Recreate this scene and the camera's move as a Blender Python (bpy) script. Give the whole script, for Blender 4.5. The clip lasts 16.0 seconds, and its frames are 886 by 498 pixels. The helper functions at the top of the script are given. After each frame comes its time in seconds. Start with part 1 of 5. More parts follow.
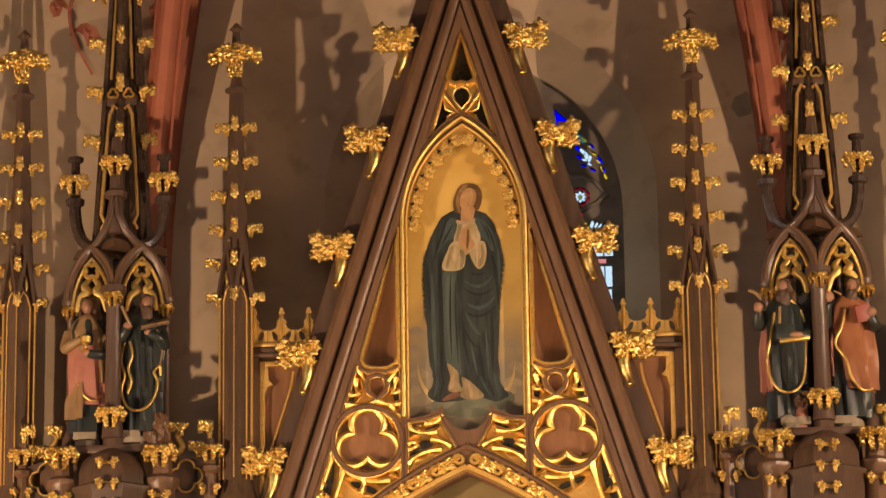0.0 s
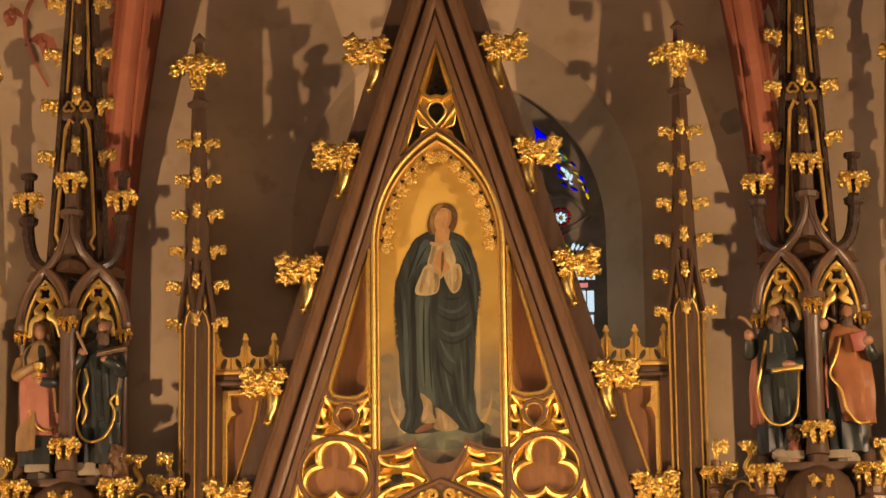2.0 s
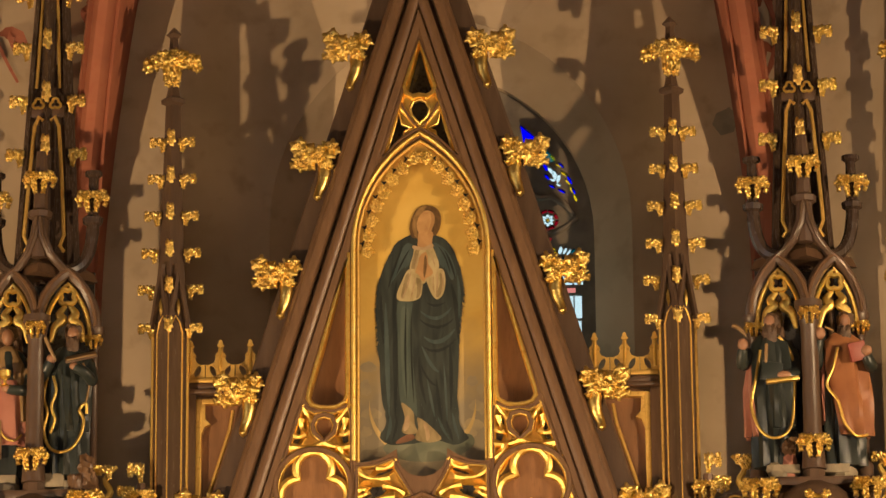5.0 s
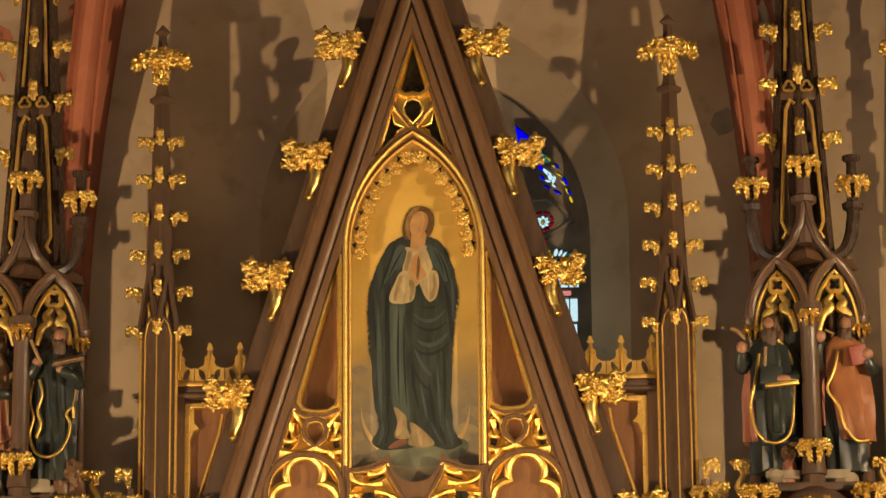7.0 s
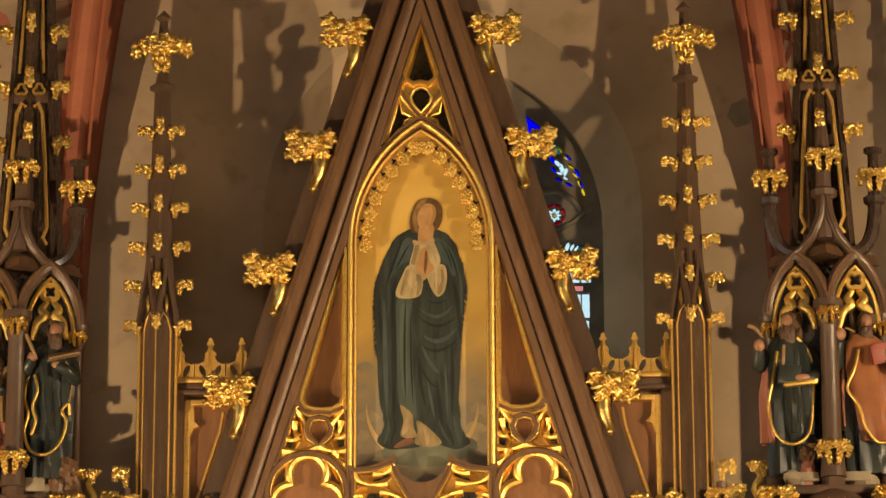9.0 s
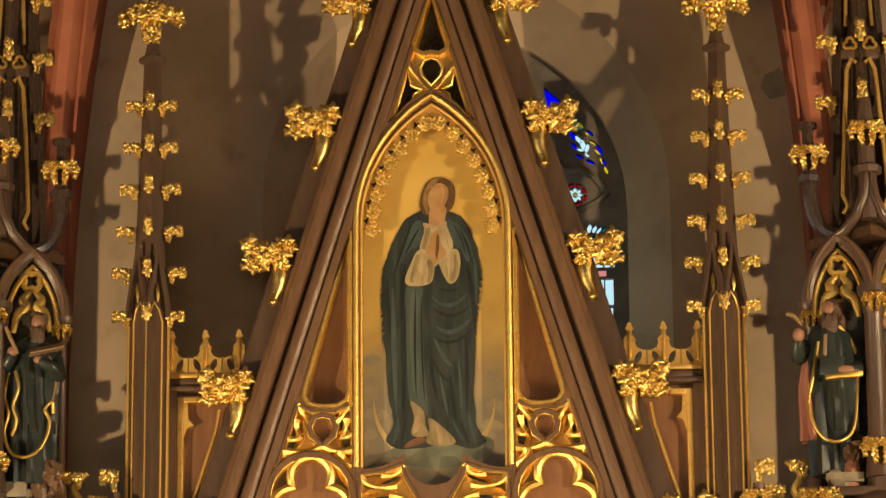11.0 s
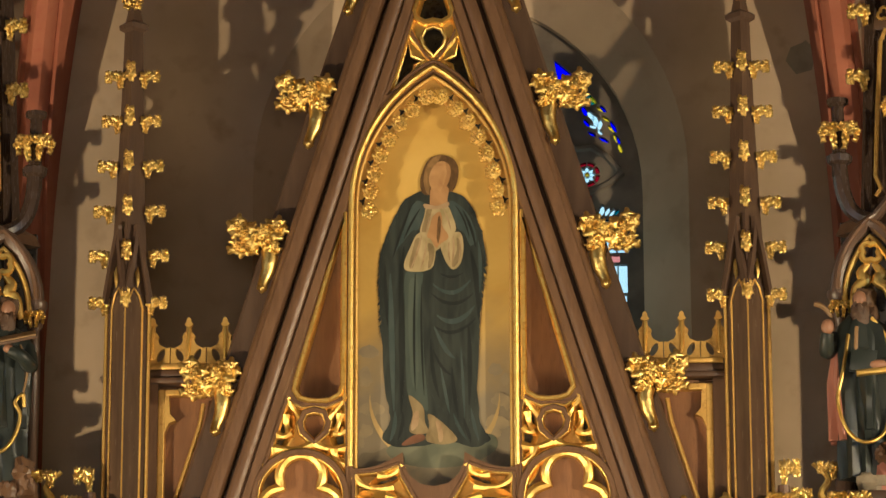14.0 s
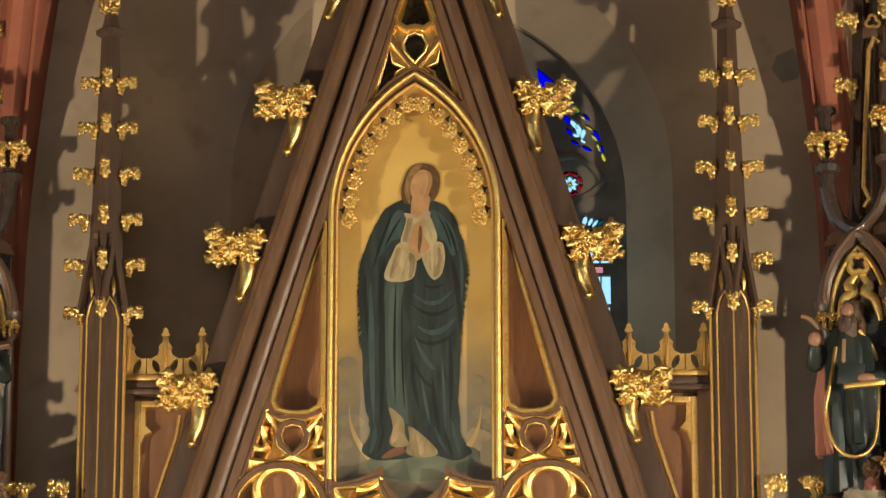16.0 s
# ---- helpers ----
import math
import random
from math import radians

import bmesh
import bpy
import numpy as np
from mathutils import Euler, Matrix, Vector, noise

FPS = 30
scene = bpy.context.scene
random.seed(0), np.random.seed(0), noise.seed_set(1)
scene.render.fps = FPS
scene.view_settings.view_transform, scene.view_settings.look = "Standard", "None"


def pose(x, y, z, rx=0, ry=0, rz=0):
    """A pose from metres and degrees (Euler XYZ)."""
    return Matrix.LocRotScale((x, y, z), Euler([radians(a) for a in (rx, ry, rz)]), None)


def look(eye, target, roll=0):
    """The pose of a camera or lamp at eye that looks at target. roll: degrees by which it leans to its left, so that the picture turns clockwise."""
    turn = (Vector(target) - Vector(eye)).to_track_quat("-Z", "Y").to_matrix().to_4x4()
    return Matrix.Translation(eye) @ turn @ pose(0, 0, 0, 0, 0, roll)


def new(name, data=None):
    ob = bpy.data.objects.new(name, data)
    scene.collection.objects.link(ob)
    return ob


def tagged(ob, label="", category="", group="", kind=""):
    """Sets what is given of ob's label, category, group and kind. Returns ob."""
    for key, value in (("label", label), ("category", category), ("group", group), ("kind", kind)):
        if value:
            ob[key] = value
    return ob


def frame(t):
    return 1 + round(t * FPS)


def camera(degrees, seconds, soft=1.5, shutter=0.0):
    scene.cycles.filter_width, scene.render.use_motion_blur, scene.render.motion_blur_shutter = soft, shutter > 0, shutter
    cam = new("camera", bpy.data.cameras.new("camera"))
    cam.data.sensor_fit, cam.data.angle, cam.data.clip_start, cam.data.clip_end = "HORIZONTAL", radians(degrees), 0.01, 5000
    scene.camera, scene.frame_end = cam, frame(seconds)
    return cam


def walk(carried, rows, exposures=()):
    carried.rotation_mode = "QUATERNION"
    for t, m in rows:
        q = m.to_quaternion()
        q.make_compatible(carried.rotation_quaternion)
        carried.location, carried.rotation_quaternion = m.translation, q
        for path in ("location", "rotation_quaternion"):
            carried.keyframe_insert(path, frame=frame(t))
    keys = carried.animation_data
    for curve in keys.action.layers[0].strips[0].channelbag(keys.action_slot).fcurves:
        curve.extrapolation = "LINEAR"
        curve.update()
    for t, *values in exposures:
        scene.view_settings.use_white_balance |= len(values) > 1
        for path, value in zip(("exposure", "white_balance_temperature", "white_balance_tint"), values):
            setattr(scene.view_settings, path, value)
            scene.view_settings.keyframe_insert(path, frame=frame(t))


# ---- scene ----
cam = camera(14.5, 16.0)
PATH = [
    (0, (1.12, -22.754, 1.437), (1.013, -20.824, 1.952), -0.8),
    (0.5, (1.103, -22.35, 1.618), (1.003, -20.42, 2.13), -0.8),
    (1, (1.107, -22.038, 1.684), (1.008, -20.109, 2.202), -0.7),
    (1.5, (1.113, -21.801, 1.708), (1.017, -19.874, 2.233), -0.7),
    (2, (1.085, -21.587, 1.792), (0.991, -19.659, 2.316), -0.7),
    (2.5, (1.072, -21.559, 1.789), (0.981, -19.632, 2.315), -0.7),
    (3, (1.065, -21.363, 1.88), (0.974, -19.434, 2.403), -0.7),
    (3.5, (1.054, -21.162, 1.903), (0.965, -19.234, 2.427), -0.7),
    (4, (1.05, -21.048, 1.974), (0.962, -19.118, 2.493), -0.6),
    (6.5, (1.027, -20.528, 2.125), (0.947, -18.599, 2.647), -0.5),
    (7, (1.028, -20.449, 2.145), (0.948, -18.521, 2.668), -0.5),
    (7.5, (1.03, -20.308, 2.185), (0.949, -18.379, 2.708), -0.5),
    (8, (1.004, -20.211, 2.206), (0.924, -18.282, 2.728), -0.4),
    (8.5, (0.993, -20.003, 2.258), (0.912, -18.074, 2.78), -0.3),
    (9, (0.993, -19.826, 2.287), (0.909, -17.897, 2.809), -0.2),
    (11.5, (0.901, -17.927, 2.828), (0.808, -15.994, 3.333), -0.5),
    (12, (0.881, -17.558, 2.916), (0.787, -15.624, 3.416), -0.5),
    (12.5, (0.881, -17.384, 2.982), (0.785, -15.449, 3.478), -0.5),
    (13, (0.892, -17.27, 3.018), (0.794, -15.335, 3.514), -0.4),
    (13.5, (0.872, -17.161, 3.055), (0.777, -15.226, 3.552), -0.3),
    (14, (0.896, -17.068, 3.049), (0.8, -15.134, 3.55), -0.1),
    (14.5, (0.873, -17.042, 3.046), (0.782, -15.108, 3.549), -0.0),
    (15, (0.878, -16.963, 3.096), (0.789, -15.029, 3.598), -0.0),
    (15.5, (0.853, -16.863, 3.119), (0.77, -14.929, 3.622), -0.0),
    (16, (0.847, -16.802, 3.131), (0.766, -14.869, 3.636), 0.0),
]
EXPOSURES = [(0.0, -0.01, 5850, 20), (1.5, 0.0, 6450, 20), (4.0, 0.0, 6300, 12), (9.0, 0.01, 6050, 5), (12.5, 0.03, 5650, 1), (14.0, 0.05, 5200, 0), (16.0, 0.05, 4650, -1)]
walk(cam, [(t, look(eye, target, roll)) for t, eye, target, roll in PATH], EXPOSURES)

# ---- world, lamps, exposure ----
world = bpy.data.worlds.new("church_air")
scene.world = world
world.use_nodes = True
world.node_tree.nodes["Background"].inputs[0].default_value = (0.55, 0.6, 0.7, 1)
world.node_tree.nodes["Background"].inputs[1].default_value = 0.02


def lamp(name, kind, eye, target, watts, colour, size=0.2, size_y=None, cone=70, blend=0.5):
    data = bpy.data.lights.new(name, kind)
    data.energy, data.color = watts, colour
    if kind == "AREA":
        data.shape = "RECTANGLE"
        data.size, data.size_y = size, size_y or size
    else:
        data.shadow_soft_size = size
    if kind == "SPOT":
        data.spot_size, data.spot_blend = radians(cone), blend
    ob = new(name, data)
    ob.matrix_world = look(eye, target)
    return ob


WARM = (1.0, 0.66, 0.34)
lamp("spot_lamp", "SPOT", (-6.5, -5.7, 3.2), (0.3, 0.0, 7.3), 2600, WARM, 0.04, cone=62, blend=0.1)
lamp("spot_lamp", "SPOT", (7.2, -5.7, 6.2), (0.3, 0.0, 6.9), 2450, WARM, 0.04, cone=50, blend=0.6)
# Added unseen spot from low in front that brightens the gable face.
lamp("altar_light", "SPOT", (0.0, -3.2, 3.6), (0, 0, 6.6), 430, WARM, 0.7, cone=44, blend=0.6)
# Added soft fill from the nave side that lifts the dark parts.
lamp("nave_lamp", "AREA", (0.0, -12.0, 5.0), (0, 0, 7.5), 175, (1.0, 0.68, 0.42), 2.5, 0.8)
lamp("nave_window_light", "AREA", (-8.6, -9.0, 8.0), (0, 0, 7.0), 48, (0.75, 0.85, 1.0), 1.4, 4.0)
lamp("nave_window_light", "AREA", (8.6, -9.0, 8.0), (0, 0, 7.0), 48, (0.75, 0.85, 1.0), 1.4, 4.0)


# Added lamp hidden behind the gable; stands in for daylight on the right splay.
lamp("window_daylight", "AREA", (0.25, 1.28, 7.7), (1.3, 1.5, 7.9), 2.0, (0.85, 0.92, 0.74), 0.5, 1.2)


# ---- materials ----
def node_mat(name):
    m = bpy.data.materials.new(name)
    m.use_nodes = True
    nt = m.node_tree
    b = nt.nodes["Principled BSDF"]
    return m, nt, b


def surf(name, c1, c2, rough=0.5, metal=0.0, scale=6.0, stretch=(1, 1, 1), bump=0.1, bscale=40.0, detail=6.0, wear=None, rough_var=0.15, spec=0.5, bdist=0.01):
    """A two-colour surface with large and fine variation and relief."""
    m, nt, b = node_mat(name)
    N, L = nt.nodes.new, nt.links.new
    tc = N("ShaderNodeTexCoord")
    mp = N("ShaderNodeMapping")
    mp.inputs["Scale"].default_value = stretch
    L(tc.outputs["Object"], mp.inputs["Vector"])
    n1 = N("ShaderNodeTexNoise")
    n1.inputs["Scale"].default_value, n1.inputs["Detail"].default_value = scale, detail
    n2 = N("ShaderNodeTexNoise")
    n2.inputs["Scale"].default_value, n2.inputs["Detail"].default_value = bscale, 5.0
    for n in (n1, n2):
        L(mp.outputs[0], n.inputs["Vector"])
    ramp = N("ShaderNodeValToRGB")
    ramp.color_ramp.elements[0].position, ramp.color_ramp.elements[1].position = 0.32, 0.68
    ramp.color_ramp.elements[0].color, ramp.color_ramp.elements[1].color = (*c1, 1), (*c2, 1)
    L(n1.outputs[0], ramp.inputs[0])
    out = ramp.outputs[0]
    if wear:
        mix = N("ShaderNodeMix")
        mix.data_type = "RGBA"
        r2 = N("ShaderNodeValToRGB")
        r2.color_ramp.elements[0].position, r2.color_ramp.elements[1].position = 0.55, 0.75
        L(n2.outputs[0], r2.inputs[0])
        L(r2.outputs[0], mix.inputs[0])
        L(out, mix.inputs[6])
        mix.inputs[7].default_value = (*wear, 1)
        out = mix.outputs[2]
    L(out, b.inputs["Base Color"])
    mr = N("ShaderNodeMapRange")
    mr.inputs[3].default_value, mr.inputs[4].default_value = max(0.02, rough - rough_var), min(1, rough + rough_var)
    L(n2.outputs[0], mr.inputs[0])
    L(mr.outputs[0], b.inputs["Roughness"])
    b.inputs["Metallic"].default_value = metal
    b.inputs["Specular IOR Level"].default_value = spec
    if bump:
        bp = N("ShaderNodeBump")
        bp.inputs["Strength"].default_value, bp.inputs["Distance"].default_value = bump, bdist
        L(n2.outputs[0], bp.inputs["Height"])
        L(bp.outputs[0], b.inputs["Normal"])
    return m


WOOD = surf("carved_oak", (0.122, 0.068, 0.036), (0.170, 0.096, 0.050), 0.36, scale=9, stretch=(3, 3, 0.5), bump=0.25, bscale=30, wear=(0.125, 0.063, 0.029))
WOOD_DARK = surf("dark_stained_oak", (0.075, 0.042, 0.024), (0.125, 0.068, 0.036), 0.4, scale=8, stretch=(3, 3, 0.5), bump=0.25, bscale=30)
WOOD_PANEL = surf("oak_panel", (0.185, 0.088, 0.036), (0.25, 0.122, 0.05), 0.45, scale=5, stretch=(4, 4, 0.6), bump=0.15, bscale=26, wear=(0.17, 0.075, 0.03))
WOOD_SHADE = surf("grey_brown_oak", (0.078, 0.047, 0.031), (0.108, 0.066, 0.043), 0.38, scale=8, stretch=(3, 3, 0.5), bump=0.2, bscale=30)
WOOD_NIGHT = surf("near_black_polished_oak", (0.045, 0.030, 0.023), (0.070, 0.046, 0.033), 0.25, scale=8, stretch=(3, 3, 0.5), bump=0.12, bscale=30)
WOOD_BACK = surf("brown_outer_oak", (0.082, 0.050, 0.032), (0.115, 0.072, 0.046), 0.4, scale=8, stretch=(3, 3, 0.5), bump=0.2, bscale=30)
WOOD_SATIN = surf("polished_brown_oak", (0.082, 0.052, 0.034), (0.12, 0.076, 0.048), 0.22, scale=8, stretch=(3, 3, 0.4), bump=0.15, bscale=24)
GOLD = surf("burnished_gold_leaf", (0.87, 0.58, 0.13), (0.96, 0.71, 0.21), 0.43, 1.0, scale=14, bump=0.2, bscale=45, wear=(0.72, 0.38, 0.08), rough_var=0.12, bdist=0.012)
GOLD_LEAF = surf("carved_gold_leaf", (0.84, 0.575, 0.15), (0.95, 0.73, 0.25), 0.35, 1.0, scale=18, bump=0.32, bscale=50, wear=(0.52, 0.31, 0.07), rough_var=0.12, bdist=0.012)
GOLD_FLAT = surf("matt_gold_leaf", (0.72, 0.44, 0.10), (0.83, 0.55, 0.15), 0.46, 0.75, scale=8, bump=0.2, bscale=40, wear=(0.6, 0.33, 0.08), rough_var=0.1)
PLASTER = surf("painted_plaster", (0.40, 0.305, 0.20), (0.51, 0.39, 0.265), 0.85, scale=1.6, bump=0.12, bscale=5, wear=(0.36, 0.27, 0.175), spec=0.2)
RIB_PAINT = surf("terracotta_rib_paint", (0.29, 0.10, 0.057), (0.38, 0.14, 0.078), 0.8, scale=3, bump=0.15, bscale=22, wear=(0.33, 0.11, 0.065), spec=0.2)
SCROLL_RED = surf("scroll_red_paint", (0.23, 0.075, 0.045), (0.30, 0.11, 0.065), 0.85, scale=10, bump=0.0, spec=0.2)
SCROLL_GREY = surf("scroll_grey_paint", (0.25, 0.22, 0.16), (0.34, 0.29, 0.21), 0.85, scale=10, bump=0.0, spec=0.2)
FLOOR = surf("stone_floor", (0.25, 0.2, 0.15), (0.36, 0.3, 0.23), 0.5, scale=2, bump=0.1, bscale=12)
LEAD = surf("dark_stone_tracery", (0.14, 0.115, 0.09), (0.21, 0.175, 0.135), 0.8, scale=8, bump=0.15, bscale=30)
ARCH_PANEL = surf("olive_panel_paint", (0.20, 0.15, 0.055), (0.27, 0.20, 0.075), 0.6, scale=4, bump=0.05, bscale=30)
STONE = surf("pale_plinth_paint", (0.23, 0.19, 0.13), (0.33, 0.275, 0.19), 0.7, scale=12, bump=0.2, bscale=40)
FLESH = surf("flesh_tone_polychrome", (0.27, 0.135, 0.075), (0.40, 0.21, 0.12), 0.42, scale=9, bump=0.05)
HAIR = surf("brown_polychrome", (0.07, 0.04, 0.025), (0.13, 0.075, 0.04), 0.55, scale=20, bump=0.5, bscale=70)
ROSE = surf("rose_polychrome", (0.36, 0.14, 0.095), (0.46, 0.20, 0.135), 0.45, scale=6, bump=0.1)
TAN = surf("tan_polychrome", (0.22, 0.13, 0.052), (0.33, 0.21, 0.09), 0.45, scale=6, bump=0.1)
# Near-black that puts the shade of niches and pierced openings into the colour.
NICHE = surf("recess_shade_black", (0.020, 0.020, 0.021), (0.036, 0.035, 0.034), 0.3, scale=6, bump=0.1)
BLACKGREEN = surf("black_green_polychrome", (0.018, 0.024, 0.023), (0.036, 0.043, 0.038), 0.34, scale=6, bump=0.1)
ORANGE = surf("orange_polychrome", (0.27, 0.105, 0.042), (0.36, 0.15, 0.06), 0.38, scale=6, bump=0.1)
RED_BOOK = surf("red_book_polychrome", (0.22, 0.045, 0.03), (0.30, 0.07, 0.045), 0.5, scale=6, bump=0.05)


def canvas(name, c1, c2, scale, stretch=(1, 1, 1), rough=0.45, c3=None, z0=0, z1=1):
    """Oil paint: mottled colour, shifting with height from c1/c2 to c3."""
    m, nt, b = node_mat(name)
    N, L = nt.nodes.new, nt.links.new
    tc = N("ShaderNodeTexCoord")
    mp = N("ShaderNodeMapping")
    mp.inputs["Scale"].default_value = stretch
    L(tc.outputs["Object"], mp.inputs["Vector"])
    n1 = N("ShaderNodeTexNoise")
    n1.inputs["Scale"].default_value, n1.inputs["Detail"].default_value, n1.inputs["Distortion"].default_value = scale, 4.0, 0.6
    L(mp.outputs[0], n1.inputs["Vector"])
    ramp = N("ShaderNodeValToRGB")
    ramp.color_ramp.elements[0].position, ramp.color_ramp.elements[1].position = 0.36, 0.64
    ramp.color_ramp.elements[0].color, ramp.color_ramp.elements[1].color = (*c1, 1), (*c2, 1)
    L(n1.outputs[0], ramp.inputs[0])
    out = ramp.outputs[0]
    if c3:
        sep = N("ShaderNodeSeparateXYZ")
        L(tc.outputs["Object"], sep.inputs[0])
        n2 = N("ShaderNodeTexNoise")
        n2.inputs["Scale"].default_value, n2.inputs["Detail"].default_value = 3.0, 5.0
        L(tc.outputs["Object"], n2.inputs["Vector"])
        add = N("ShaderNodeMath")
        add.operation = "MULTIPLY_ADD"
        add.inputs[1].default_value = 0.7
        L(n2.outputs[0], add.inputs[0])
        L(sep.outputs[2], add.inputs[2])
        mr = N("ShaderNodeMapRange")
        mr.inputs[1].default_value, mr.inputs[2].default_value = z0 + 0.35, z1 + 0.35
        L(add.outputs[0], mr.inputs[0])
        mix = N("ShaderNodeMix")
        mix.data_type = "RGBA"
        L(mr.outputs[0], mix.inputs[0])
        mix.inputs[6].default_value = (*c3, 1)
        L(out, mix.inputs[7])
        out = mix.outputs[2]
    L(out, b.inputs["Base Color"])
    b.inputs["Roughness"].default_value = rough
    return m


P_SKY = canvas("painted_gold_sky", (0.52, 0.325, 0.062), (0.62, 0.41, 0.095), 3, c3=(0.235, 0.195, 0.125), z0=6.75, z1=7.25)
P_MANTLE = canvas("painted_dark_mantle", (0.016, 0.021, 0.019), (0.036, 0.044, 0.038), 7, (3, 1, 0.5))
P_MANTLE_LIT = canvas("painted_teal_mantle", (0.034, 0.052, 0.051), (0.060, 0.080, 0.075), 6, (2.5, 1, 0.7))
P_FOLD = canvas("painted_deep_fold", (0.008, 0.011, 0.010), (0.016, 0.02, 0.018), 7, (3, 1, 0.5))
P_CREAM = canvas("painted_cream_cloth", (0.29, 0.23, 0.105), (0.43, 0.345, 0.18), 9, (2, 1, 1))
P_SKIN = canvas("painted_flesh", (0.34, 0.185, 0.07), (0.46, 0.27, 0.11), 14)
P_BROWN = canvas("painted_brown_flesh", (0.32, 0.175, 0.065), (0.42, 0.24, 0.10), 8)
P_HAIR = canvas("painted_brown_hair", (0.075, 0.040, 0.014), (0.15, 0.082, 0.028), 18, (2, 1, 1))
P_CLOUD = canvas("painted_grey_cloud", (0.14, 0.12, 0.08), (0.27, 0.22, 0.13), 7)
P_WISP = canvas("painted_pale_cloud", (0.25, 0.205, 0.13), (0.34, 0.27, 0.15), 7)
P_CLOUD_GREEN = canvas("painted_green_cloud", (0.10, 0.11, 0.075), (0.16, 0.165, 0.11), 6)
P_MOON = canvas("painted_crescent", (0.44, 0.31, 0.11), (0.52, 0.37, 0.15), 4)
P_GOWN = canvas("painted_teal_gown", (0.042, 0.058, 0.050), (0.062, 0.080, 0.066), 5, (2.5, 1, 0.6))
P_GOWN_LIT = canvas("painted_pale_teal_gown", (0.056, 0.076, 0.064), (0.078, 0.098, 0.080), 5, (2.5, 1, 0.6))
P_CREAM_DIM = canvas("painted_cream_shade", (0.17, 0.125, 0.055), (0.27, 0.205, 0.10), 9, (2, 1, 1))
P_HAIR_LIT = canvas("painted_light_hair", (0.17, 0.098, 0.034), (0.28, 0.165, 0.058), 18, (2, 1, 1))
P_SLIPPER = canvas("painted_red_slipper", (0.11, 0.05, 0.025), (0.17, 0.08, 0.04), 10)
P_HEM = canvas("painted_hem", (0.26, 0.17, 0.085), (0.38, 0.27, 0.15), 12)


def glass(name, colour):
    m, nt, b = node_mat(name)
    t = nt.nodes.new("ShaderNodeBsdfTransparent")
    n = nt.nodes.new("ShaderNodeTexNoise")
    n.inputs["Scale"].default_value = 30
    r = nt.nodes.new("ShaderNodeValToRGB")
    r.color_ramp.elements[0].color = (*[c * 0.6 for c in colour], 1)
    r.color_ramp.elements[1].color = (*colour, 1)
    nt.links.new(n.outputs[0], r.inputs[0])
    nt.links.new(r.outputs[0], t.inputs[0])
    g = nt.nodes.new("ShaderNodeBsdfGlossy")
    g.inputs["Roughness"].default_value = 0.1
    mx = nt.nodes.new("ShaderNodeMixShader")
    mx.inputs[0].default_value = 0.04
    nt.links.new(t.outputs[0], mx.inputs[1])
    nt.links.new(g.outputs[0], mx.inputs[2])
    nt.links.new(mx.outputs[0], nt.nodes["Material Output"].inputs[0])
    return m


G_BLUE, G_WHITE = glass("blue_glass", (0.03, 0.03, 1.0)), glass("clear_glass", (0.85, 0.95, 0.95))
G_YELLOW, G_RED = glass("yellow_glass", (0.9, 0.75, 0.08)), glass("red_glass", (0.55, 0.03, 0.10))
G_TEAL, G_PINK = glass("teal_glass", (0.05, 0.35, 0.40)), glass("pink_glass", (0.9, 0.5, 0.45))
m_day, nt_day, _b = node_mat("daylight_outside")
em = nt_day.nodes.new("ShaderNodeEmission")
em.inputs[0].default_value, em.inputs[1].default_value = (0.9, 0.96, 1.0, 1), 1.6
nt_day.links.new(em.outputs[0], nt_day.nodes["Material Output"].inputs[0])


# ---- mesh helpers ----
from mathutils.geometry import delaunay_2d_cdt


def mesh_of(bm, name, mats, smooth=True, angle=38):
    me = bpy.data.meshes.new(name)
    bmesh.ops.recalc_face_normals(bm, faces=bm.faces[:])
    if smooth:
        for f in bm.faces:
            f.smooth = True
        for e in bm.edges:
            if len(e.link_faces) == 2 and e.calc_face_angle(0) > radians(angle):
                e.smooth = False
    bm.to_mesh(me)
    bm.free()
    for m in mats if isinstance(mats, (list, tuple)) else [mats]:
        me.materials.append(m)
    return me


def part(name, bm, material, parent=None, label="", smooth=True, loc=None):
    me = bm if isinstance(bm, bpy.types.Mesh) else mesh_of(bm, name, material, smooth)
    ob = new(name, me)
    if parent:
        ob.parent = parent
    if loc:
        ob.location = loc
    if label:
        tagged(ob, label)
    return ob


def thing(name, at, label, category, group="", kind=""):
    ob = new(name)
    ob.empty_display_size = 0.05
    ob.location = (at[0], at[1], at[2] + 0.005)
    return tagged(ob, label, category, group, kind)


def box(x0, x1, y0, y1, z0, z1, bm=None, bevel=0.0):
    bm2 = bmesh.new()
    bmesh.ops.create_cube(bm2, size=1, matrix=Matrix.Translation(((x0 + x1) / 2, (y0 + y1) / 2, (z0 + z1) / 2)) @ Matrix.Diagonal((abs(x1 - x0), abs(y1 - y0), abs(z1 - z0), 1)))
    if bevel:
        bmesh.ops.bevel(bm2, geom=bm2.edges[:], offset=bevel, segments=2, affect="EDGES", profile=0.5)
    return merge(bm, bm2)


def merge(bm, other):
    if bm is None:
        return other
    me = bpy.data.meshes.new("tmp")
    other.to_mesh(me)
    other.free()
    bm.from_mesh(me)
    bpy.data.meshes.remove(me)
    return bm


def inside(p, loop):
    x, z = p
    hit = False
    for (x0, z0), (x1, z1) in zip(loop, loop[1:] + loop[:1]):
        if (z0 > z) != (z1 > z) and x < x0 + (z - z0) / (z1 - z0) * (x1 - x0):
            hit = not hit
    return hit


